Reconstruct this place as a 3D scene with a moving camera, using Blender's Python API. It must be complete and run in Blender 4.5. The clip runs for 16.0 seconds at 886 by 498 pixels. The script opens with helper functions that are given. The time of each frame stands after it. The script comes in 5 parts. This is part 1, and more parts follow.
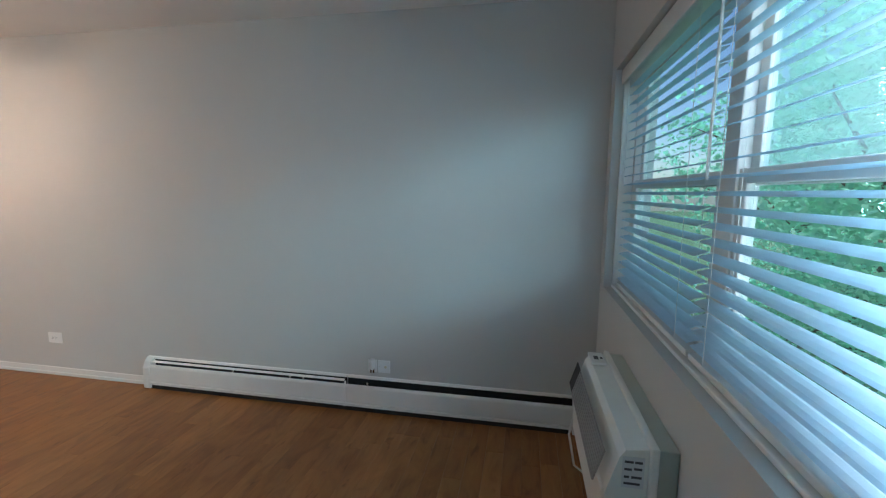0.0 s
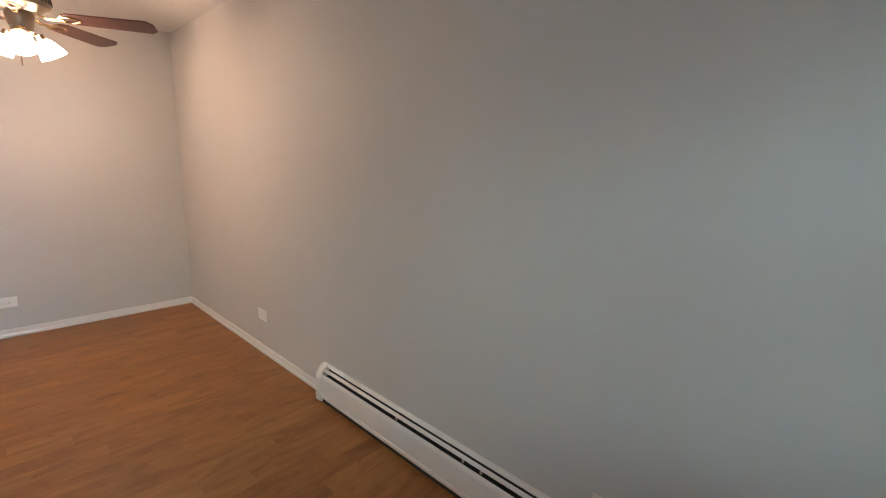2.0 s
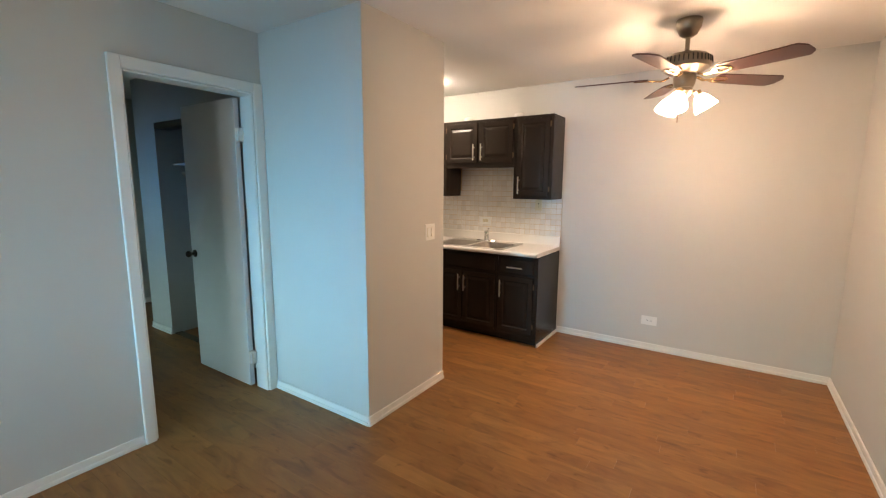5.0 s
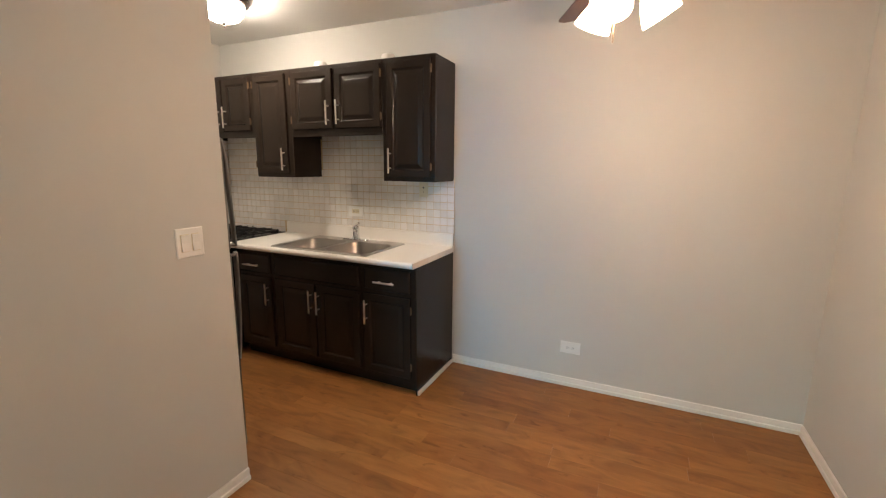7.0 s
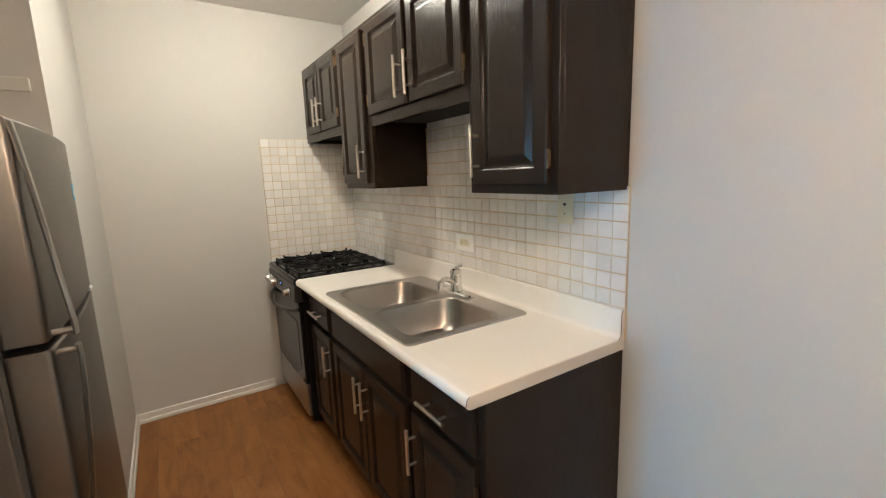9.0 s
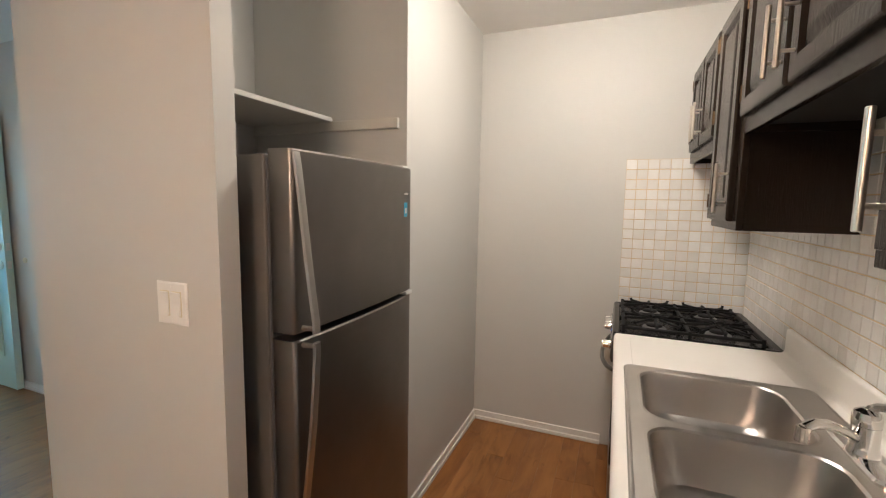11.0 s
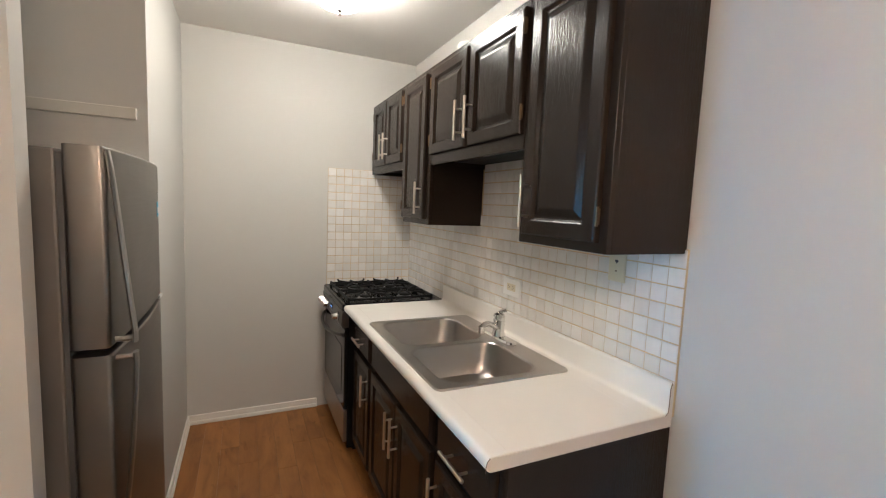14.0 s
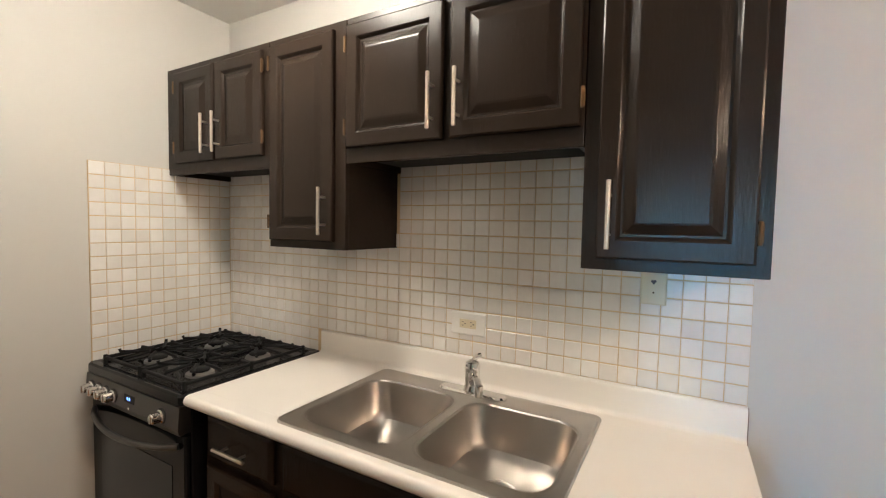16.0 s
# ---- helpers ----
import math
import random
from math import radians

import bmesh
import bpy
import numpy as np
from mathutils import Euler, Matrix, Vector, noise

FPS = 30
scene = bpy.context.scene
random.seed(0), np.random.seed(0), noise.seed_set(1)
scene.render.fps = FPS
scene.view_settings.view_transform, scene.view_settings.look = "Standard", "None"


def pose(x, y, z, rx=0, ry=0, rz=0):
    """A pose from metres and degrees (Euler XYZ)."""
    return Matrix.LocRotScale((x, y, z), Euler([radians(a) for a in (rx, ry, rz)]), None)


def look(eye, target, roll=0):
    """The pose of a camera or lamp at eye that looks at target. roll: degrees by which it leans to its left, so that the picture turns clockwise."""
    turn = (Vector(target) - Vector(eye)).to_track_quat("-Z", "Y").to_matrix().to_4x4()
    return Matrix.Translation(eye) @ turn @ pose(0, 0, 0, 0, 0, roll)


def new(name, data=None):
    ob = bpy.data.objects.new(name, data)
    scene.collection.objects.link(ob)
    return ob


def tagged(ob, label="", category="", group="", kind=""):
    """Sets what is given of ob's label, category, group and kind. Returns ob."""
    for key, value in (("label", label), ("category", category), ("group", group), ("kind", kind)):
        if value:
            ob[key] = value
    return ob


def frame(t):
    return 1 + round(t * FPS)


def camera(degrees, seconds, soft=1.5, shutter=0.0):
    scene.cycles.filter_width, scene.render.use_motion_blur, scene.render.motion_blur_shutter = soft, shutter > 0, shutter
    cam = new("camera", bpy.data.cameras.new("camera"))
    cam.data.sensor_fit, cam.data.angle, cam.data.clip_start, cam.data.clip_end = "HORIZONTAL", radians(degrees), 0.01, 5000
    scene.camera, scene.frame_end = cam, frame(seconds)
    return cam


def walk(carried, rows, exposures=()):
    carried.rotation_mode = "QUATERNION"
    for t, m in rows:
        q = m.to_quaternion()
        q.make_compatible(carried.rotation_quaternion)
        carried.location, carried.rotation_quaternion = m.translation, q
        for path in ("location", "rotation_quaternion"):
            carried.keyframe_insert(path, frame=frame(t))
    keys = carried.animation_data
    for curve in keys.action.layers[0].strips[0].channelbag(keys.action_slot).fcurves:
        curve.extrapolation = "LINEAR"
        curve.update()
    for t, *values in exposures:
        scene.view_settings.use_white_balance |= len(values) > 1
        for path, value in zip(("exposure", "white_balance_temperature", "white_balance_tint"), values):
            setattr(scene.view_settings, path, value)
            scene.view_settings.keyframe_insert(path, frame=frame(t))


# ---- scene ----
cam = camera(91.8, 16.0, 1.2)

PATH = [
    (0, (5.171, -0.433, 1.459), (4.802, 1.515, 1.196), 0.6),
    (0.5, (5.093, -0.229, 1.415), (4.644, 1.694, 1.102), 0.4),
    (1, (4.983, 0.154, 1.463), (4.244, 1.974, 1.081), -0.2),
    (1.5, (4.786, 0.491, 1.434), (3.812, 2.204, 1.091), 1.0),
    (2, (4.658, 0.834, 1.462), (3.33, 2.277, 1.07), 1.9),
    (2.5, (4.425, 1.244, 1.491), (2.696, 2.15, 1.052), 1.2),
    (3, (4.328, 1.401, 1.511), (2.366, 1.569, 1.16), 1.7),
    (3.5, (4.36, 1.462, 1.526), (2.486, 0.837, 1.212), 1.6),
    (3.7, (4.411, 1.442, 1.534), (2.643, 0.567, 1.224), 1.3),
    (5.8, (3.934, 1.394, 1.517), (2.298, 0.285, 1.22), 0.3),
    (6, (3.776, 1.344, 1.509), (2.069, 0.35, 1.197), 1.1),
    (6.5, (3.346, 1.296, 1.504), (1.538, 0.511, 1.163), 1.0),
    (7, (2.877, 1.23, 1.491), (1.092, 0.41, 1.114), 0.5),
    (7.5, (2.423, 1.221, 1.488), (0.721, 0.247, 1.096), 0.6),
    (8, (1.968, 1.152, 1.499), (0.432, -0.066, 1.102), -0.7),
    (8.5, (1.562, 1.035, 1.497), (0.281, -0.451, 1.111), -2.1),
    (9, (1.22, 0.802, 1.452), (0.15, -0.853, 1.116), -2.0),
    (9.5, (0.893, 0.635, 1.445), (0.192, -1.208, 1.11), -1.0),
    (10, (0.668, 0.482, 1.457), (0.54, -1.484, 1.111), -0.0),
    (10.2, (0.608, 0.408, 1.429), (0.79, -1.561, 1.106), 0.4),
    (12.3, (0.818, 0.482, 1.567), (1.731, -1.291, 1.445), 1.8),
    (12.5, (0.823, 0.579, 1.55), (1.552, -1.277, 1.395), 1.9),
    (13, (0.828, 0.841, 1.54), (1.031, -1.137, 1.321), 1.9),
    (13.5, (0.987, 0.968, 1.527), (0.665, -0.992, 1.291), 2.3),
    (14, (1.166, 0.818, 1.498), (0.327, -0.987, 1.3), 2.4),
    (14.5, (1.298, 0.505, 1.49), (0.068, -1.064, 1.336), 2.4),
    (15, (1.454, 0.195, 1.481), (-0.066, -1.099, 1.347), 1.9),
    (15.5, (1.429, -0.04, 1.474), (-0.216, -1.165, 1.315), 0.8),
    (16, (1.448, -0.169, 1.49), (-0.291, -1.151, 1.386), 1.1),
]
EXPOSURES = [(0.0, -0.06, 5500, 16), (0.5, 0.06, 5750, 13), (1.0, 0.22, 6150, 15), (1.5, 0.17, 6200, 17), (2.0, -0.18, 6600, 26), (2.5, -0.06, 6750, 26), (3.0, -0.03, 6900, 27), (3.5, 0.02, 6900, 22), (6.0, 0.23, 7100, 20), (7.0, -0.03, 6600, 18), (7.5, 0.09, 6500, 17), (9.0, 0.18, 6150, 12), (10.0, 0.3, 6050, 16), (12.5, 0.09, 5950, 18), (14.0, 0.09, 5800, 14), (15.0, 0.18, 5950, 15), (16.0, 0.25, 6200, 15)]
walk(cam, [(t, look(eye, target, roll)) for t, eye, target, roll in PATH], EXPOSURES)
WINDOW_W, SKY_W, DOOR_W, SHADE_L, BULB_L, DOME_L = 4, 19, 9, 36, 740, 90

# ---- world and large lights ----
world = bpy.data.worlds.new("world")
scene.world = world
world.use_nodes = True
wn = world.node_tree.nodes
wl = world.node_tree.links
sky = wn.new("ShaderNodeTexSky")
sky.sky_type = "NISHITA"
sky.sun_disc = False
sky.sun_elevation = radians(58)
sky.sun_rotation = radians(202)
wl.new(sky.outputs[0], wn["Background"].inputs[0])
wn["Background"].inputs[1].default_value = 0.15

sun = new("sun", bpy.data.lights.new("sun", "SUN"))
sun.data.energy, sun.data.angle, sun.data.color = 5.0, radians(0.5), (1.0, 0.95, 0.86)
sun.matrix_world = look((-9, -22, 38), (0, 0, 0))


def area_lamp(name, at, target, w, h, watts, color):
    ob = new(name, bpy.data.lights.new(name, "AREA"))
    ob.data.shape, ob.data.size, ob.data.size_y = "RECTANGLE", w, h
    ob.data.energy, ob.data.color = watts, color
    ob.matrix_world = look(at, target)
    return ob


DAY = (0.86, 0.98, 0.97)
area_lamp("window_daylight", (5.645, 0.0, 1.52), (4.0, 0.60, 2.30), 0.42, 1.04, WINDOW_W, DAY)
area_lamp("window_skylight", (5.815, 0.02, 1.55), (4.2, 0.72, 1.50), 0.46, 1.00, SKY_W, DAY)
area_lamp("door_daylight", (5.78, -0.66, 0.95), (2.44, -0.75, 0.95), 0.42, 1.7, DOOR_W, (0.07, 0.54, 1.0)).data.spread = radians(56)
area_lamp("bedroom_daylight", (5.75, -3.35, 1.5), (2.0, -3.10, 1.35), 1.1, 0.9, 1.3, (0.10, 0.45, 1.0)).data.spread = radians(30)

# ---- materials ----


class Nodes:
    """A principled material with a few helpers to grow its node tree."""

    def __init__(self, name, color, rough=0.5, metal=0.0):
        self.m = bpy.data.materials.new(name)
        self.m.use_nodes = True
        self.t = self.m.node_tree
        self.b = self.t.nodes["Principled BSDF"]
        self.b.inputs["Base Color"].default_value = (*color, 1)
        self.b.inputs["Roughness"].default_value = rough
        self.b.inputs["Metallic"].default_value = metal
        self.color = color

    def node(self, kind, **inputs):
        n = self.t.nodes.new(kind)
        for k, v in inputs.items():
            n.inputs[k].default_value = v
        return n

    def link(self, a, b):
        self.t.links.new(a, b)

    def coords(self, scale=(1, 1, 1), shift=False):
        c = self.node("ShaderNodeTexCoord")
        mp = self.node("ShaderNodeMapping")
        mp.inputs["Scale"].default_value = scale
        self.link(c.outputs["Object"], mp.inputs["Vector"])
        if shift:
            info = self.node("ShaderNodeObjectInfo")
            mul = self.node("ShaderNodeMath")
            mul.operation = "MULTIPLY"
            mul.inputs[1].default_value = 37.0
            self.link(info.outputs["Random"], mul.inputs[0])
            self.link(mul.outputs[0], mp.inputs["Location"])
        return mp.outputs[0]

    def noise(self, vec, scale, detail=3.0, rough=0.55, warp=0.0):
        n = self.node("ShaderNodeTexNoise", Scale=scale, Detail=detail, Roughness=rough, Distortion=warp)
        self.link(vec, n.inputs["Vector"])
        return n.outputs["Fac"]

    def ramp(self, fac, stops):
        r = self.node("ShaderNodeValToRGB")
        e = r.color_ramp.elements
        while len(e) < len(stops):
            e.new(0.5)
        for el, (p, c) in zip(e, stops):
            el.position, el.color = p, (*c, 1)
        self.link(fac, r.inputs["Fac"])
        return r.outputs["Color"]

    def mix(self, fac, a, b, mode="MIX"):
        x = self.t.nodes.new("ShaderNodeMix")
        x.data_type, x.blend_type = "RGBA", mode
        for sock, v in ((x.inputs[0], fac), (x.inputs[6], a), (x.inputs[7], b)):
            if isinstance(v, (int, float)):
                sock.default_value = v
            elif isinstance(v, tuple):
                sock.default_value = (*v, 1)
            else:
                self.link(v, sock)
        return x.outputs[2]

    def out_color(self, c):
        self.link(c, self.b.inputs["Base Color"])

    def vary_rough(self, fac, lo, hi):
        r = self.node("ShaderNodeMapRange")
        r.inputs["To Min"].default_value, r.inputs["To Max"].default_value = lo, hi
        self.link(fac, r.inputs["Value"])
        self.link(r.outputs[0], self.b.inputs["Roughness"])

    def bump(self, fac, strength, distance=0.002):
        b = self.node("ShaderNodeBump", Strength=strength, Distance=distance)
        self.link(fac, b.inputs["Height"])
        self.link(b.outputs[0], self.b.inputs["Normal"])


def shade(c, k):
    return tuple(min(1.0, v * k) for v in c)


def surface(name, color, rough=0.5, metal=0.0, big=2.0, fine=120.0, vary=0.06, bump=0.08, dist=0.001, stretch=(1, 1, 1), shift=False):
    """Paint, plastic, metal or stone: two scales of variation and a fine relief."""
    n = Nodes(name, color, rough, metal)
    v = n.coords(stretch, shift)
    a, b = n.noise(v, big, 4), n.noise(v, fine, 2)
    c = n.ramp(a, [(0.3, shade(color, 1 - vary)), (0.7, shade(color, 1 + vary))])
    n.out_color(n.mix(b, shade(color, 1 - vary * 0.4), c, "MIX") if vary > 0.2 else c)
    n.vary_rough(a, max(0.02, rough - 0.06), min(1, rough + 0.06))
    n.bump(b, bump, dist)
    return n.m


M_WALL = surface("wall_paint", (0.56, 0.545, 0.515), 0.62, big=0.9, fine=170, vary=0.025, bump=0.10, dist=0.0012)
M_CEIL = surface("ceiling_paint", (0.80, 0.775, 0.74), 0.8, big=0.8, fine=140, vary=0.03, bump=0.22, dist=0.0015)
M_TRIM = surface("white_trim_paint", (0.78, 0.76, 0.72), 0.32, big=3, fine=60, vary=0.03, bump=0.05)
M_DOOR = surface("door_paint", (0.72, 0.73, 0.74), 0.36, big=2, fine=90, vary=0.03, bump=0.06)
M_FRONT = surface("front_door_paint", (0.46, 0.57, 0.51), 0.34, big=2, fine=90, vary=0.03, bump=0.04)
M_HEATER = surface("heater_enamel", (0.76, 0.735, 0.69), 0.35, big=2.5, fine=70, vary=0.05, bump=0.05)
M_BLACK = surface("black_slot", (0.012, 0.012, 0.012), 0.6, vary=0.2)
M_PLASTIC = surface("white_plastic", (0.80, 0.79, 0.76), 0.3, big=6, fine=80, vary=0.02, bump=0.02)
M_CREAM = surface("cream_plastic", (0.68, 0.61, 0.44), 0.35, big=6, fine=80, vary=0.03, bump=0.02)
M_AC = surface("air_conditioner_plastic", (0.74, 0.73, 0.68), 0.42, big=4, fine=160, vary=0.04, bump=0.08)
M_ACGREY = surface("grey_grille", (0.33, 0.32, 0.31), 0.5, big=4, fine=160, vary=0.06)
M_SLEEVE = surface("grey_green_sleeve", (0.46, 0.49, 0.44), 0.5, big=3, fine=120, vary=0.04)
M_COUNTER = surface("white_laminate", (0.80, 0.765, 0.72), 0.36, big=3, fine=240, vary=0.025, bump=0.03)
M_EDGE = surface("laminate_end_cap", (0.66, 0.62, 0.58), 0.45, big=4, fine=240, vary=0.03)
M_SEAM = surface("brown_laminate_edge", (0.14, 0.09, 0.06), 0.5)
M_GROUT = surface("tan_grout", (0.62, 0.47, 0.29), 0.85, big=5, fine=160, vary=0.16, bump=0.4)
M_CHROME = surface("chrome", (0.82, 0.81, 0.79), 0.08, 1.0, vary=0.03, bump=0.0)
M_NICKEL = surface("brushed_nickel", (0.66, 0.61, 0.54), 0.34, 1.0, big=12, fine=300, vary=0.06, bump=0.0)
M_BRONZE = surface("dark_bronze", (0.075, 0.055, 0.04), 0.30, 0.85, big=9, fine=200, vary=0.15, bump=0.05)
M_PEWTER = surface("antique_pewter", (0.27, 0.225, 0.175), 0.30, 0.95, big=9, fine=200, vary=0.15, bump=0.04)
M_BRASS = surface("aged_brass", (0.12, 0.075, 0.04), 0.48, 1.0, big=20, fine=200, vary=0.2)
M_GILT = surface("polished_brass", (0.55, 0.40, 0.22), 0.25, 1.0, big=20, fine=200, vary=0.12)
M_BLADE = surface("dark_walnut_blade", (0.075, 0.026, 0.018), 0.33, big=3, fine=60, vary=0.3, stretch=(1, 12, 12), bump=0.05)
M_ENAMEL = surface("black_enamel", (0.012, 0.012, 0.013), 0.16, big=5, fine=150, vary=0.15, bump=0.02)
M_IRON = surface("black_cast_iron", (0.008, 0.008, 0.0085), 0.62, big=14, fine=260, vary=0.25, bump=0.3)
for gm in (M_ENAMEL, M_IRON):
    gm.node_tree.nodes["Principled BSDF"].inputs["Specular IOR Level"].default_value = 0.22
M_OVENGLASS = surface("black_oven_glass", (0.010, 0.011, 0.012), 0.07, big=4, fine=100, vary=0.1, bump=0.0)
M_OVENGLASS.node_tree.nodes["Principled BSDF"].inputs["Specular IOR Level"].default_value = 0.28
M_BURNER = surface("burner_metal", (0.22, 0.21, 0.20), 0.45, 0.7, big=16, fine=200, vary=0.15)
M_SHELF = surface("grey_painted_shelf", (0.60, 0.58, 0.53), 0.5, big=3, fine=80, vary=0.03)
M_RAIL = surface("black_rail_paint", (0.03, 0.03, 0.032), 0.4, big=6, fine=100, vary=0.1)
M_CONCRETE = surface("concrete", (0.36, 0.35, 0.33), 0.85, big=1.5, fine=60, vary=0.14, bump=0.3)
M_GRASS = surface("ground_grass", (0.07, 0.11, 0.035), 0.9, big=0.7, fine=9, vary=0.35, bump=0.5, dist=0.03)
M_BARK = surface("bark", (0.12, 0.085, 0.06), 0.9, big=6, fine=40, vary=0.3, bump=0.6, dist=0.01)
M_CREAMBRICK = surface("cream_brick", (0.66, 0.63, 0.54), 0.8, big=1.5, fine=30, vary=0.1, bump=0.3, dist=0.004, shift=True)
M_MORTAR = surface("pale_mortar", (0.50, 0.47, 0.40), 0.9, big=2, fine=60, vary=0.1)
M_COPING = surface("limestone_coping", (0.52, 0.50, 0.45), 0.8, big=2, fine=60, vary=0.08)
M_DARKGLASS = surface("dark_window_glass", (0.02, 0.025, 0.03), 0.08, big=2, fine=20, vary=0.2, bump=0.0)
M_STICKER = surface("blue_label", (0.05, 0.36, 0.55), 0.4, big=9, fine=60, vary=0.05)
M_INK = surface("dark_ink", (0.06, 0.06, 0.07), 0.5)
M_PAPER = surface("label_paper", (0.62, 0.62, 0.62), 0.5, big=9, fine=60, vary=0.04)
M_REDBRICK = surface("red_brick", (0.30, 0.15, 0.09), 0.85, big=4, fine=60, vary=0.2, bump=0.4, dist=0.004)
M_DARKWOOD = surface("dark_stained_wood", (0.085, 0.048, 0.028), 0.45, big=4, fine=70, vary=0.25, stretch=(10, 1, 10), bump=0.08)
M_UNDER = surface("shaded_underside", (0.010, 0.0075, 0.006), 0.85, big=5, fine=90, vary=0.2)
M_GASKET = surface("grey_gasket", (0.07, 0.07, 0.07), 0.7)


def steel(name, color, rough, along):
    """Brushed stainless steel; along: the axis that the brush went."""
    n = Nodes(name, color, rough, 1.0)
    s = [150.0, 150.0, 150.0]
    s[along] = 4.0
    v = n.coords(tuple(s))
    a = n.noise(v, 1.0, 2)
    w = n.noise(n.coords(), 3.5, 4)
    n.out_color(n.ramp(w, [(0.25, shade(color, 0.86)), (0.75, shade(color, 1.08))]))
    n.vary_rough(a, rough - 0.02, rough + 0.04)
    return n.m


M_SINK = steel("brushed_sink_steel", (0.54, 0.51, 0.48), 0.30, 1)
M_BOWL = steel("satin_bowl_steel", (0.50, 0.47, 0.44), 0.29, 1)
M_FRIDGE = steel("dark_fridge_steel", (0.225, 0.208, 0.192), 0.40, 1)
M_FRIDGEHANDLE = steel("fridge_handle_steel", (0.50, 0.48, 0.45), 0.36, 2)
M_FRIDGESIDE = surface("grey_fridge_side", (0.15, 0.135, 0.12), 0.4, 0.3, big=3, fine=220, vary=0.06, bump=0.12)
M_RANGE = steel("range_steel", (0.40, 0.38, 0.36), 0.33, 1)
M_PANEL = steel("dark_range_steel", (0.15, 0.145, 0.14), 0.36, 1)


def cabinet_material():
    """Espresso paint brushed over open-grained oak."""
    c = (0.0225, 0.0152, 0.0112)
    n = Nodes("espresso_cabinet_paint", c, 0.30)
    g = n.noise(n.coords((60, 60, 7), True), 3.0, 4, 0.6)
    wob = n.noise(n.coords((1, 1, 0.6), True), 3.0, 3)
    n.out_color(n.ramp(wob, [(0.3, shade(c, 0.85)), (0.7, shade(c, 1.2))]))
    n.vary_rough(wob, 0.19, 0.25)
    n.bump(g, 0.65, 0.0014)
    n.b.inputs["Specular IOR Level"].default_value = 0.185
    return n.m


M_CAB = cabinet_material()


def floor_material():
    """Warm oak-look vinyl planks; the grain runs along each plank, its tone differs from plank to plank."""
    n = Nodes("oak_vinyl_plank", (0.27, 0.12, 0.05), 0.36)
    v = n.coords((1, 1, 1), True)
    mp = n.node("ShaderNodeMapping")
    mp.inputs["Scale"].default_value = (22, 1.6, 1)
    n.link(v, mp.inputs["Vector"])
    g = n.noise(mp.outputs[0], 1.4, 5, 0.6, 0.6)
    mp2 = n.node("ShaderNodeMapping")
    mp2.inputs["Scale"].default_value = (5.5, 1.9, 1)
    n.link(v, mp2.inputs["Vector"])
    s = n.noise(mp2.outputs[0], 1.6, 4, 0.55, 1.2)
    mp3 = n.node("ShaderNodeMapping")
    mp3.inputs["Scale"].default_value = (14, 4.5, 1)
    n.link(v, mp3.inputs["Vector"])
    k = n.noise(mp3.outputs[0], 1.6, 2, 0.5, 0.8)
    info = n.node("ShaderNodeObjectInfo")
    geo = n.node("ShaderNodeNewGeometry")
    both = n.node("ShaderNodeMath")
    n.link(info.outputs["Random"], both.inputs[0])
    n.link(geo.outputs["Random Per Island"], both.inputs[1])
    part_ = n.node("ShaderNodeMath")
    part_.operation = "FRACT"
    n.link(both.outputs[0], part_.inputs[0])
    tone = n.ramp(part_.outputs[0], [(0.0, (0.236, 0.098, 0.029)), (0.25, (0.285, 0.122, 0.036)), (0.55, (0.262, 0.110, 0.032)), (0.8, (0.300, 0.131, 0.039)), (1.0, (0.328, 0.147, 0.045))])
    dark = n.ramp(g, [(0.32, (0.80, 0.77, 0.74)), (0.60, (1.05, 1.04, 1.03))])
    c = n.mix(0.55, tone, dark, "MULTIPLY")
    soft = n.ramp(s, [(0.32, (0.66, 0.62, 0.58)), (0.50, (0.98, 0.97, 0.96)), (0.70, (1.20, 1.21, 1.22))])
    c = n.mix(0.8, c, soft, "MULTIPLY")
    knot = n.ramp(k, [(0.24, (0.55, 0.48, 0.42)), (0.36, (1, 1, 1))])
    n.out_color(n.mix(0.8, c, knot, "MULTIPLY"))
    n.b.inputs["Specular IOR Level"].default_value = 0.35
    n.vary_rough(s, 0.34, 0.50)
    n.bump(g, 0.10, 0.0008)
    return n.m


M_FLOOR = floor_material()
M_JOINT = surface("dark_plank_joint", (0.25, 0.11, 0.038), 0.8)


def tile_material():
    n = Nodes("white_glazed_tile", (0.80, 0.78, 0.75), 0.16)
    info = n.node("ShaderNodeObjectInfo")
    geo = n.node("ShaderNodeNewGeometry")
    add = n.node("ShaderNodeMath")
    n.link(info.outputs["Random"], add.inputs[0])
    n.link(geo.outputs["Random Per Island"], add.inputs[1])
    fr = n.node("ShaderNodeMath")
    fr.operation = "FRACT"
    n.link(add.outputs[0], fr.inputs[0])
    v = n.coords((1, 1, 1), True)
    w = n.noise(v, 22, 3)
    a = n.ramp(fr.outputs[0], [(0.0, (0.73, 0.705, 0.67)), (1.0, (0.83, 0.81, 0.785))])
    n.out_color(n.mix(0.5, a, n.ramp(w, [(0.3, (0.90, 0.89, 0.87)), (0.7, (1, 1, 1))]), "MULTIPLY"))
    n.vary_rough(w, 0.10, 0.30)
    n.bump(w, 0.10, 0.0012)
    return n.m


M_TILE = tile_material()


def glow(name, color, strength):
    n = Nodes(name, color, 0.35)
    n.b.inputs["Emission Color"].default_value = (*color, 1)
    n.b.inputs["Emission Strength"].default_value = strength
    return n.m


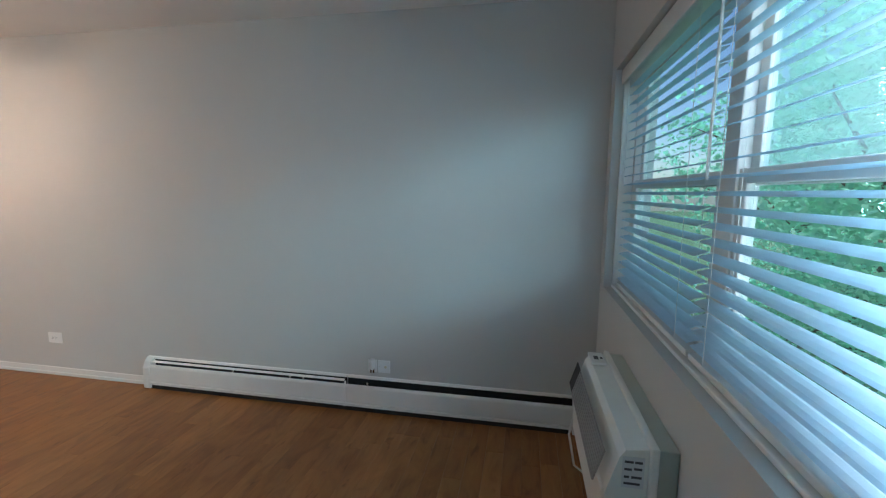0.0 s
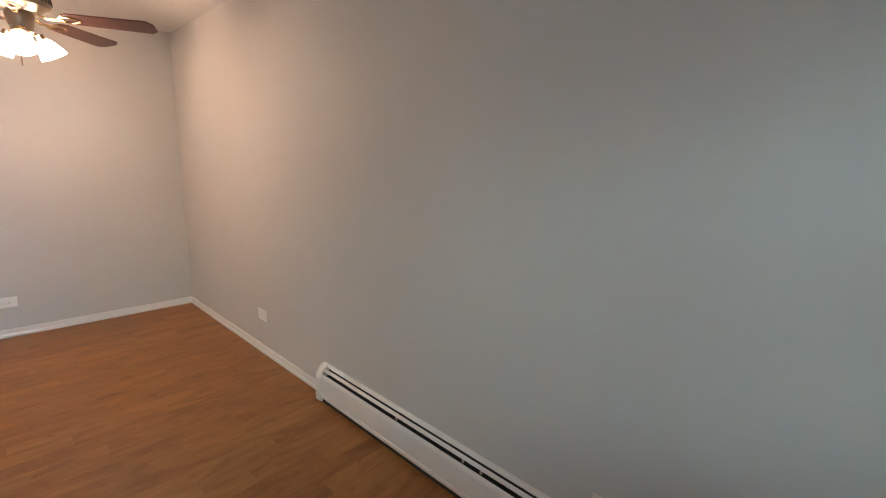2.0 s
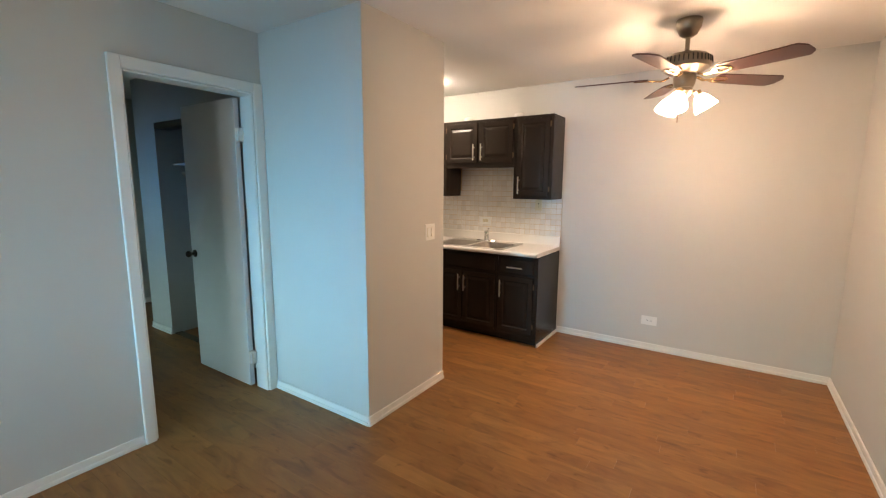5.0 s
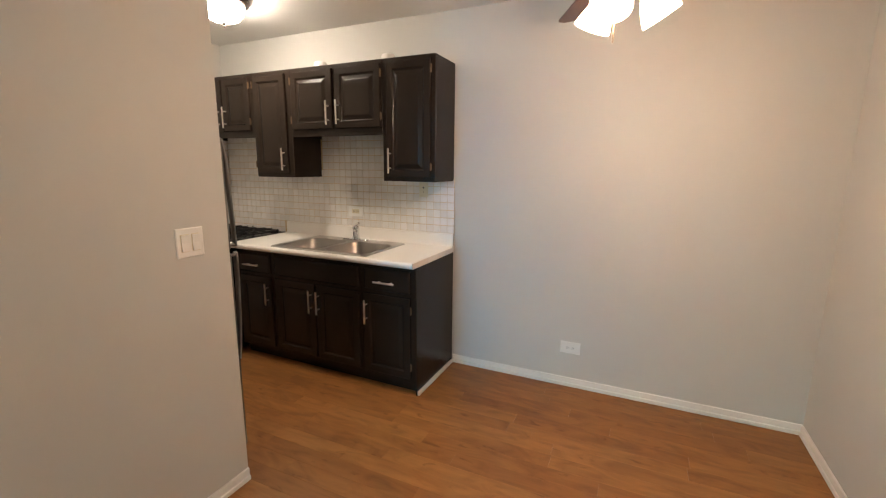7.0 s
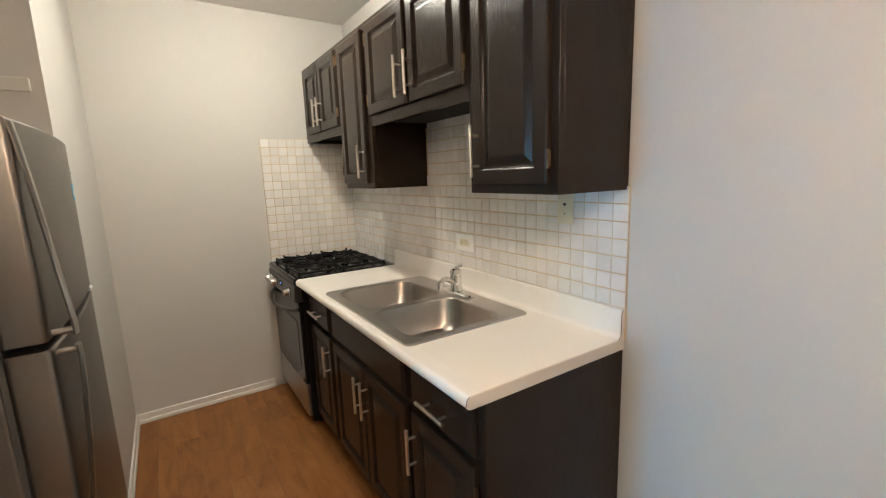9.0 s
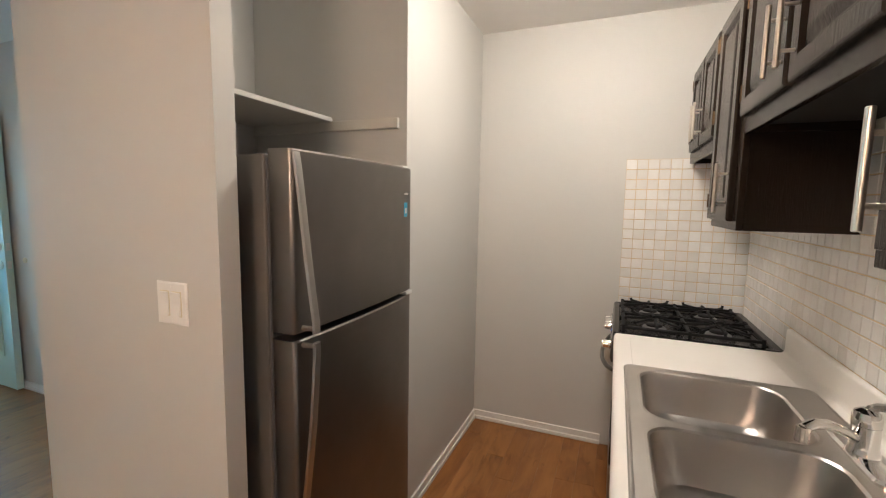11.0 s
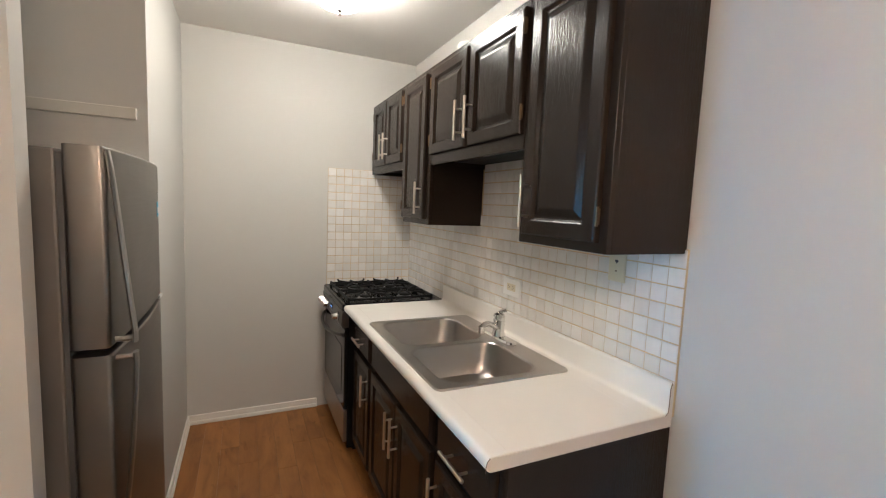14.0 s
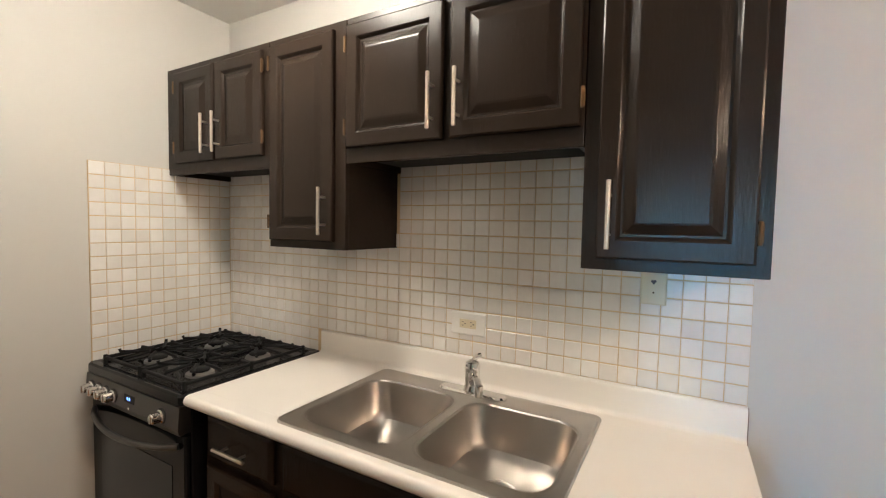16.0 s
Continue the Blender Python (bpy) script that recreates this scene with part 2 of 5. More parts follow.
M_SHADE = glow("lit_frosted_shade", (1.0, 0.765, 0.53), SHADE_L)


def let_through(m, share):
    """Thin frosted glass: a share of the light goes straight through."""
    t = m.node_tree
    out = t.nodes["Material Output"]
    tr = t.nodes.new("ShaderNodeBsdfTransparent")
    mx = t.nodes.new("ShaderNodeMixShader")
    mx.inputs[0].default_value = share
    t.links.new(t.nodes["Principled BSDF"].outputs[0], mx.inputs[1])
    t.links.new(tr.outputs[0], mx.inputs[2])
    t.links.new(mx.outputs[0], out.inputs[0])


let_through(M_SHADE, 0.6)
M_BULB = glow("lit_bulb", (1.0, 0.765, 0.53), BULB_L)
M_DOME = glow("lit_frosted_dome", (1.0, 0.92, 0.73), DOME_L)
M_FAR = glow("glowing_far_haze", (0.50, 0.93, 0.97), 12.0)
M_DISPLAY = glow("lit_blue_display", (0.12, 0.32, 1.0), 2.0)


def glass_material():
    m = bpy.data.materials.new("window_glass")
    m.use_nodes = True
    t = m.node_tree
    t.nodes.clear()
    o = t.nodes.new("ShaderNodeOutputMaterial")
    tr = t.nodes.new("ShaderNodeBsdfTransparent")
    gl = t.nodes.new("ShaderNodeBsdfGlossy")
    gl.inputs["Roughness"].default_value = 0.02
    tr.inputs["Color"].default_value = (0.90, 0.96, 0.94, 1)
    mx = t.nodes.new("ShaderNodeMixShader")
    mx.inputs[0].default_value = 0.05
    t.links.new(tr.outputs[0], mx.inputs[1])
    t.links.new(gl.outputs[0], mx.inputs[2])
    t.links.new(mx.outputs[0], o.inputs[0])
    return m


M_GLASS = glass_material()


def hazed_material():
    """A pane with milky scatter mixed in to imitate a hazy reflection."""
    m = M_GLASS.copy()
    m.name = "hazed_window_glass"
    t = m.node_tree
    o = [n for n in t.nodes if n.type == "OUTPUT_MATERIAL"][0]
    old = o.inputs[0].links[0].from_socket
    tl = t.nodes.new("ShaderNodeBsdfTranslucent")
    tl.inputs["Color"].default_value = (0.80, 0.92, 0.90, 1)
    nz = t.nodes.new("ShaderNodeTexNoise")
    nz.inputs["Scale"].default_value = 6.0
    mr = t.nodes.new("ShaderNodeMapRange")
    mr.inputs["To Min"].default_value, mr.inputs["To Max"].default_value = 0.14, 0.30
    mx = t.nodes.new("ShaderNodeMixShader")
    t.links.new(nz.outputs[0], mr.inputs["Value"])
    t.links.new(mr.outputs[0], mx.inputs[0])
    t.links.new(old, mx.inputs[1])
    t.links.new(tl.outputs[0], mx.inputs[2])
    t.links.new(mx.outputs[0], o.inputs[0])
    return m


M_HAZED = hazed_material()


def leaf_material(name, a, b):
    n = Nodes(name, a, 0.32)
    geo = n.node("ShaderNodeNewGeometry")
    n.out_color(n.ramp(geo.outputs["Random Per Island"], [(0.0, a), (1.0, b)]))
    n.b.inputs["Transmission Weight"].default_value = 0.0
    tl = n.node("ShaderNodeBsdfTranslucent")
    tl.inputs["Color"].default_value = (b[0] * 2.8, b[1] * 2.8, b[2] * 2.8, 1)
    mx = n.node("ShaderNodeMixShader")
    mx.inputs[0].default_value = 0.65
    n.link(n.b.outputs[0], mx.inputs[1])
    n.link(tl.outputs[0], mx.inputs[2])
    n.link(mx.outputs[0], n.t.nodes["Material Output"].inputs[0])
    return n.m


def slat_material():
    """White vinyl slats that let a little light through."""
    n = Nodes("white_vinyl_slat", (0.76, 0.80, 0.82), 0.38)
    w = n.noise(n.coords((1, 6, 1)), 9, 3)
    n.out_color(n.ramp(w, [(0.3, (0.72, 0.77, 0.79)), (0.7, (0.79, 0.83, 0.85))]))
    tl = n.node("ShaderNodeBsdfTranslucent")
    tl.inputs["Color"].default_value = (0.66, 0.87, 1.0, 1)
    mx = n.node("ShaderNodeMixShader")
    mx.inputs[0].default_value = 0.5
    n.link(n.b.outputs[0], mx.inputs[1])
    n.link(tl.outputs[0], mx.inputs[2])
    n.link(mx.outputs[0], n.t.nodes["Material Output"].inputs[0])
    return n.m


M_SLAT = slat_material()
M_LEAF = leaf_material("green_leaves", (0.09, 0.17, 0.12), (0.20, 0.34, 0.25))

# ---- building helpers ----
ORIGIN = {}


def thing(name, at, label="", category="", group="", kind=""):
    """An empty at the base of a thing; its parts are built in world metres."""
    ob = new(name)
    ob.location = at
    ob.empty_display_size = 0.05
    ORIGIN[ob] = Vector(at)
    return tagged(ob, label, category, group, kind)


def finish(bm, material, name, smooth):
    bmesh.ops.recalc_face_normals(bm, faces=bm.faces)
    me = bpy.data.meshes.new(name)
    if smooth:
        for f in bm.faces:
            f.smooth = True
        for e in bm.edges:
            if len(e.link_faces) == 2 and e.calc_face_angle() > 0.6:
                e.smooth = False
    bm.to_mesh(me)
    bm.free()
    for m in material if isinstance(material, (list, tuple)) else [material]:
        me.materials.append(m)
    return me


def part(name, bm, material, parent, label="", smooth=True):
    """Links a bmesh in world metres as one mesh under a thing or a part."""
    o = ORIGIN[parent]
    bmesh.ops.translate(bm, verts=bm.verts, vec=-o)
    ob = new(name, finish(bm, material, name, smooth))
    ob.parent = parent
    ORIGIN[ob] = o
    return tagged(ob, label)


def single(name, bm, material, at, label="", category="", group="", kind="", smooth=True):
    """A thing that is one mesh, with its origin at its base."""
    bmesh.ops.translate(bm, verts=bm.verts, vec=-Vector(at))
    ob = new(name, finish(bm, material, name, smooth))
    ob.location = at
    ORIGIN[ob] = Vector(at)
    return tagged(ob, label, category, group, kind)


def box(x0, x1, y0, y1, z0, z1, bevel=0.0, seg=1, bm=None):
    """A box between two corners, its edges rounded by bevel."""
    b = bmesh.new()
    bmesh.ops.create_cube(b, size=1.0, matrix=Matrix.LocRotScale(((x0 + x1) / 2, (y0 + y1) / 2, (z0 + z1) / 2), None, (abs(x1 - x0), abs(y1 - y0), abs(z1 - z0))))
    if bevel:
        bmesh.ops.bevel(b, geom=b.edges[:], offset=bevel, segments=seg, affect="EDGES", profile=0.5)
    return join(bm, b)


def join(bm, b):
    if bm is None:
        return b
    me = bpy.data.meshes.new("tmp")
    b.to_mesh(me)
    b.free()
    bm.from_mesh(me)
    bpy.data.meshes.remove(me)
    return bm


def rod(a, b, r, seg=12, r2=None, bm=None):
    """A round bar from a to b."""
    a, b = Vector(a), Vector(b)
    d = b - a
    m = Matrix.Translation((a + b) / 2) @ d.to_track_quat("Z", "Y").to_matrix().to_4x4()
    n = bmesh.new()
    bmesh.ops.create_cone(n, cap_ends=True, segments=seg, radius1=r, radius2=r if r2 is None else r2, depth=d.length, matrix=m)
    return join(bm, n)


def lathe(profile, at, seg=24, m=None, bm=None, close=False):
    """Turns a profile of (radius, height) about the upright through at; m turns it first."""
    n = bmesh.new()
    rings = []
    for r, z in profile:
        if r < 1e-5:
            rings.append([n.verts.new((0, 0, z))])
        else:
            rings.append([n.verts.new((r * math.cos(2 * math.pi * i / seg), r * math.sin(2 * math.pi * i / seg), z)) for i in range(seg)])
    for a, b in zip(rings, rings[1:]):
        for i in range(seg):
            j = (i + 1) % seg
            q = [a[i % len(a)], a[j % len(a)], b[j % len(b)], b[i % len(b)]]
            q = list(dict.fromkeys(q))
            if len(q) > 2:
                n.faces.new(q)
    bmesh.ops.transform(n, verts=n.verts, matrix=Matrix.Translation(at) @ (m or Matrix()))
    return join(bm, n)


def tube(points, r, seg=8, flat=1.0, bm=None):
    """A bar along points; flat squeezes it along its second axis."""
    n = bmesh.new()
    pts = [Vector(p) for p in points]
    rings = []
    for i, p in enumerate(pts):
        d = (pts[min(i + 1, len(pts) - 1)] - pts[max(i - 1, 0)]).normalized()
        up = Vector((0, 1, 0)) if abs(d.y) < 0.8 else Vector((0, 0, 1))
        u = d.cross(up).normalized()
        v = d.cross(u).normalized()
        rings.append([n.verts.new(p + r * (math.cos(2 * math.pi * k / seg) * u * flat + math.sin(2 * math.pi * k / seg) * v)) for k in range(seg)])
    for a, b in zip(rings, rings[1:]):
        for k in range(seg):
            n.faces.new((a[k], a[(k + 1) % seg], b[(k + 1) % seg], b[k]))
    n.faces.new(rings[0][::-1])
    n.faces.new(rings[-1])
    return join(bm, n)


def sweep(outline, y0, y1, bm=None):
    """An outline in x and z drawn out along y."""
    n = bmesh.new()
    a = [n.verts.new((x, y0, z)) for x, z in outline]
    b = [n.verts.new((x, y1, z)) for x, z in outline]
    k = len(outline)
    for i in range(k):
        n.faces.new((a[i], a[(i + 1) % k], b[(i + 1) % k], b[i]))
    n.faces.new(a[::-1])
    n.faces.new(b)
    return join(bm, n)


def plate_rings(rings):
    """A panel in x: nested rectangles (y0, y1, z0, z1, x) from the back edge to the middle."""
    n = bmesh.new()
    vs = [[n.verts.new((x, y, z)) for y, z in ((y0, z0), (y1, z0), (y1, z1), (y0, z1))] for y0, y1, z0, z1, x in rings]
    n.faces.new(vs[0][::-1])
    for a, b in zip(vs, vs[1:]):
        for i in range(4):
            n.faces.new((a[i], a[(i + 1) % 4], b[(i + 1) % 4], b[i]))
    n.faces.new(vs[-1])
    return n


def wall(name, boxes, label, material=None):
    bm = None
    for b in boxes:
        bm = box(*b, bm=bm)
    return single(name, bm, material or M_WALL, (0, 0, 0), label, "wall", kind="structure", smooth=False)


# ---- the shell ----
H = 2.528            # ceiling
XE = 5.62            # window wall
YN = 2.178           # long wall
YS = -1.335          # wall with the bedroom door
YK = -2.300          # end wall of the kitchen
WY0, WY1, WZ0, WZ1 = -0.25, 2.075, 0.940, 2.110       # window opening
DY0, DY1, DZ = -1.275, -0.415, 2.07                   # front door opening
BX0, BX1, BZ = 2.505, 3.268, 2.130                     # bedroom door opening

grey = "smooth wall in pale warm grey paint"
wall("wall_west", [(-0.12, 0, YK - 0.12, YN + 0.12, 0, H)], grey)
wall("wall_north", [(0, XE + 0.22, YN, YN + 0.12, 0, H)], grey)
wall("wall_east", [
    (XE, XE + 0.22, WY1, YN, 0, H), (XE, XE + 0.22, WY0, WY1, 0, WZ0), (XE, XE + 0.22, WY0, WY1, WZ1, H),
    (XE, XE + 0.22, DY1, WY0, 0, H), (XE, XE + 0.22, DY0, DY1, DZ, H), (XE, XE + 0.22, -2.5, DY0, 0, H),
    (XE, XE + 0.22, -3.9, -2.5, 0, 0.9), (XE, XE + 0.22, -3.9, -2.5, 2.0, H), (XE, XE + 0.22, -4.87, -3.9, 0, H)], grey)
wall("wall_south", [(2.438, BX0, YS - 0.12, YS, 0, H), (BX0, BX1, YS - 0.12, YS, BZ, H), (BX1, XE, YS - 0.12, YS, 0, H)], grey)
wall("wall_partition", [(1.60, 2.438, -0.445, -0.38, 0, H), (2.338, 2.438, YS - 0.12, -0.445, 0, H)], "pale grey partition wall with a square outer corner")
wall("wall_alcove", [(1.51, 2.338, -1.35, -1.25, 0, H), (1.51, 1.61, YK, -1.35, 0, H)], "pale grey kitchen wall beside the refrigerator alcove")
wall("wall_kitchen_end", [(0, 1.95, YK - 0.12, YK, 0, H)], grey)
wall("wall_closet", [(1.83, 1.95, -3.62, YK - 0.12, 0, H), (1.60, 1.83, -3.62, -3.50, 0, H), (1.60, 2.338, -1.455, -1.35, 0, H), (1.95, 2.21, -3.62, -3.22, 0, H), (2.21, 2.33, -3.62, -3.20, 0, H), (2.21, 2.33, -3.20, -1.455, 2.09, H), (2.21, 2.33, -2.30, -1.455, 0, 2.09)], "pale grey closet walls in a dim room")
wall("wall_bedroom_end", [(1.0, XE + 0.22, -4.87, -4.75, 0, H), (1.0, 1.12, -4.75, -3.62, 0, H), (1.12, 1.60, -3.74, -3.62, 0, H)], "plain grey bedroom wall")
single("ceiling", box(-0.12, XE + 0.22, -4.87, YN + 0.12, H, H + 0.12), M_CEIL, (0, 0, H), "white painted ceiling", "ceiling", kind="structure", smooth=False)


def baseboard(name, runs):
    """Runs (x0, y0, x1, y1, nx, ny): a board 75 mm high with a stepped shoe, standing off the wall along its normal."""
    bm = None
    for x0, y0, x1, y1, nx, ny in runs:
        for d, z0, z1 in ((0.011, 0.0, 0.064), (0.017, 0.0, 0.026)):
            bm = box(min(x0, x1, x0 + nx * d), max(x0, x1, x1 + nx * d), min(y0, y1, y0 + ny * d), max(y0, y1, y1 + ny * d), z0 + (0.001 if d < 0.012 else 0), z1, 0.003, bm=bm)
    return single(name, bm, M_TRIM, (0, 0, 0), "white painted wooden baseboard with a shoe moulding", "baseboard", kind="structure", smooth=False)


baseboard("baseboard", [(0, 0.004, 0, YN, 1, 0)])
baseboard("baseboard", [(0.012, YN, 2.455, YN, 0, -1)])
baseboard("baseboard", [(1.60, -0.38, 2.450, -0.38, 0, 1)])
baseboard("baseboard", [(2.438, YS + 0.02, 2.438, -0.38, 1, 0)])
baseboard("baseboard", [(3.330, YS, XE, YS, 0, 1)])
baseboard("baseboard", [(0.69, YK, 1.51, YK, 0, 1)])
baseboard("baseboard", [(1.51, YK + 0.012, 1.51, -1.25, -1, 0)])
baseboard("baseboard", [(2.33, -3.62, 2.33, -3.20, 1, 0)])
baseboard("baseboard", [(1.95, -3.22, 1.95, -2.44, 1, 0)])
baseboard("baseboard", [(1.12, -4.75, XE, -4.75, 0, 1)])
baseboard("baseboard", [(XE, -0.34, XE, 2.10, -1, 0)])


def casing(name, parts_, label):
    bm = None
    for b in parts_:
        bm = box(*b, 0.006, 2, bm=bm)
    return single(name, bm, M_TRIM, (0, 0, 0), label, "door trim", kind="structure", smooth=False)


casing("trim", [(2.440, BX0, YS, YS + 0.022, 0, BZ + 0.065), (BX1, BX1 + 0.06, YS, YS + 0.022, 0, BZ + 0.065), (BX0 + 0.001, BX1 - 0.001, YS, YS + 0.020, BZ, BZ + 0.065),
                (BX0, BX0 + 0.014, YS - 0.13, YS + 0.004, 0, BZ), (BX1 - 0.014, BX1, YS - 0.13, YS + 0.004, 0, BZ), (BX0 + 0.014, BX1 - 0.014, YS - 0.13, YS + 0.004, BZ - 0.014, BZ)],
       "white painted door casing around the bedroom doorway")
casing("trim", [(XE - 0.02, XE, DY0 - 0.055, DY0, 0, DZ + 0.06), (XE - 0.02, XE, DY1, DY1 + 0.06, 0, DZ + 0.06), (XE - 0.018, XE, DY0 + 0.001, DY1 - 0.001, DZ, DZ + 0.06)],
       "white painted casing around the entrance doorway")
single("threshold", box(XE - 0.01, XE + 0.24, DY0, DY1, -0.001, 0.018, 0.005, 2), M_NICKEL, (XE, -0.85, 0), "metal threshold strip in the entrance doorway", "threshold", kind="structure")

# ---- kitchen ----


def bar_pull(parent, x, y, z, length, upright=True):
    """A round bar handle on two posts, standing off a front at x."""
    h = length / 2
    a, b = ((x + 0.032, y, z - h), (x + 0.032, y, z + h)) if upright else ((x + 0.032, y - h, z), (x + 0.032, y + h, z))
    bm = rod(a, b, 0.006, 12)
    bmesh.ops.bevel(bm, geom=[e for e in bm.edges if len(e.link_faces) == 2 and e.calc_face_angle() > 1.2], offset=0.0012, segments=1, affect="EDGES")
    for s in (-0.58, 0.58):
        p = (x, y, z + s * h) if upright else (x, y + s * h, z)
        bm = rod(p, (x + 0.032, p[1], p[2]), 0.0042, 8, bm=bm)
    return part("handle", bm, M_NICKEL, parent, "brushed nickel bar handle")


def hinge(parent, x, y, z):
    bm = box(x - 0.001, x + 0.003, y - 0.006, y + 0.006, z - 0.021, z + 0.021, 0.001)
    bm = rod((x + 0.005, y, z - 0.026), (x + 0.005, y, z + 0.026), 0.0042, 8, bm=bm)
    return part("hinge", bm, M_BRASS, parent, "tarnished brass hinge")


def panel_door(name, parent, x, y0, y1, z0, z1, rail=0.050, label=""):
    """A cabinet front with a raised middle panel, its back at x."""
    t = 0.019
    r = [(y0, y1, z0, z1, x), (y0, y1, z0, z1, x + t - 0.006)]

    def ring(i, d):
        return (y0 + i, y1 - i, z0 + i, z1 - i, x + d)
    r += [ring(0.002, t - 0.002), ring(0.006, t), ring(rail - 0.004, t), ring(rail, t - 0.003), ring(rail + 0.006, t - 0.010), ring(rail + 0.012, t - 0.010), ring(rail + 0.034, t - 0.002), ring(rail + 0.040, t - 0.001)]
    return part(name, plate_rings(r), M_CAB, parent, label, smooth=False)


def slab_front(name, parent, x, y0, y1, z0, z1):
    t = 0.019
    r = [(y0, y1, z0, z1, x), (y0, y1, z0, z1, x + t - 0.010), (y0 + 0.004, y1 - 0.004, z0 + 0.004, z1 - 0.004, x + t - 0.006), (y0 + 0.012, y1 - 0.012, z0 + 0.012, z1 - 0.012, x + t - 0.001), (y0 + 0.016, y1 - 0.016, z0 + 0.016, z1 - 0.016, x + t)]
    return part(name, plate_rings(r), M_CAB, parent, smooth=False)


def upper_cabinet(y0, y1, z0, z1, doors, label):
    """A wall cabinet; doors: (y0, y1, handle side, hinge side) with sides -1 or 1."""
    c = thing("wall_cabinet", (0.0, (y0 + y1) / 2, z0), label, "wall cabinet", "kitchen wall cabinets")
    bm = box(0.004, 0.297, y0 + 0.017, y1 - 0.017, z0 + 0.034, z1 - 0.001)
    for ya, yb in ((y0 + 0.0005, y0 + 0.0168), (y1 - 0.0168, y1 - 0.0005)):
        bm = box(0.004, 0.297, ya, yb, z0, z1, 0.0012, bm=bm)
    part("body", bm, M_CAB, c, smooth=False)
    # The panel's colour is blackened to carry the shade under the cabinet.
    part("bottom_panel", box(0.006, 0.2965, y0 + 0.0172, y1 - 0.0172, z0 + 0.024, z0 + 0.0335), M_UNDER, c, "matt underside, blackened for the shade in the recess", smooth=False)
    part("face_frame", box(0.2972, 0.316, y0 + 0.0005, y1 - 0.0005, z0, z1, 0.0015), M_CAB, c, smooth=False)
    for a, b, hs, gs in doors:
        low = 0.050 if z0 > 1.6 else 0.028
        d = panel_door("door", c, 0.317, a, b, z0 + low, z1 - 0.028)
        bar_pull(d, 0.336, (b - 0.030) if hs > 0 else (a + 0.032), z0 + low + 0.108, 0.165)
        for z in (z0 + low + 0.07, z1 - 0.09):
            hinge(d, 0.329, b + 0.004 if gs > 0 else a - 0.004, z)
    return c


espresso = "espresso-painted oak wall cabinet with "
upper_cabinet(-0.402, -0.008, 1.39, 2.185, [(-0.365, -0.036, -1, 1)], espresso + "one tall raised-panel door")
upper_cabinet(-1.198, -0.404, 1.70, 2.185, [(-0.786, -0.412, -1, 1), (-1.188, -0.812, 1, -1)], espresso + "two short doors above the sink")
upper_cabinet(-1.588, -1.200, 1.40, 2.185, [(-1.572, -1.248, 1, -1)], espresso + "one tall door beside the stove")
upper_cabinet(YK + 0.005, -1.590, 1.705, 2.185, [(-1.912, -1.618, -1, 1), (-2.215, -1.928, 1, -1)], espresso + "two small doors above the stove")


def base_cabinet(y0, y1, label, hollow=False):
    c = thing("base_cabinet", (0.30, (y0 + y1) / 2, 0.0), label, "base cabinet", "kitchen base cabinets")
    if hollow:
        # open at the top, so that the bowls hang into it
        bm = box(0.004, 0.580, y0 + 0.0005, y1 - 0.0005, 0.085, 0.735)
        bm = box(0.574, 0.580, y0 + 0.0005, y1 - 0.0005, 0.7351, 0.869, bm=bm)
    else:
        bm = box(0.004, 0.580, y0 + 0.0005, y1 - 0.0005, 0.085, 0.869, 0.0015)
    part("body", bm, M_CAB, c, smooth=False)
    part("toe_kick", box(0.004, 0.525, y0 + 0.0005, y1 - 0.0005, 0.0, 0.0845), M_CAB, c, smooth=False)
    return c


c = base_cabinet(-0.418, -0.012, "espresso-painted base cabinet with a drawer over one door")
part("side_panel", box(0.004, 0.5805, -0.0115, -0.0065, 0.0, 0.869, 0.001), M_CAB, c, smooth=False)
d = slab_front("drawer_front", c, 0.581, -0.392, -0.045, 0.690, 0.838)
bar_pull(d, 0.600, -0.222, 0.755, 0.155, False)
d = panel_door("door", c, 0.581, -0.400, -0.045, 0.115, 0.665)
bar_pull(d, 0.600, -0.372, 0.540, 0.165)
hinge(d, 0.593, -0.040, 0.20)
hinge(d, 0.593, -0.040, 0.585)
c = base_cabinet(-1.208, -0.420, "espresso-painted sink base with two doors under a plain front", True)
slab_front("false_front", c, 0.581, -1.190, -0.440, 0.690, 0.838)
for a, b, s in ((-0.806, -0.440, -1), (-1.190, -0.818, 1)):
    d = panel_door("door", c, 0.581, a, b, 0.115, 0.665)
    bar_pull(d, 0.600, (a if s < 0 else b) + (-s) * 0.028, 0.540, 0.165)
c = base_cabinet(-1.585, -1.210, "espresso-painted base cabinet with a drawer beside the stove")
d = slab_front("drawer_front", c, 0.581, -1.560, -1.232, 0.690, 0.838)
bar_pull(d, 0.600, -1.396, 0.755, 0.155, False)
d = panel_door("door", c, 0.581, -1.560, -1.232, 0.115, 0.665)
bar_pull(d, 0.600, -1.260, 0.540, 0.165)
single("shoe_moulding", box(0.02, 0.575, -0.0062, 0.010, 0.0, 0.030, 0.005, 2), M_TRIM, (0.3, 0, 0), "white quarter-round strip along the cabinet's foot", "trim", kind="structure")


# worktop: one pressed sheet with a rounded nose and an upstand, cut out for the sink
SX0, SX1, SY0, SY1 = 0.072, 0.616, -1.203, -0.368


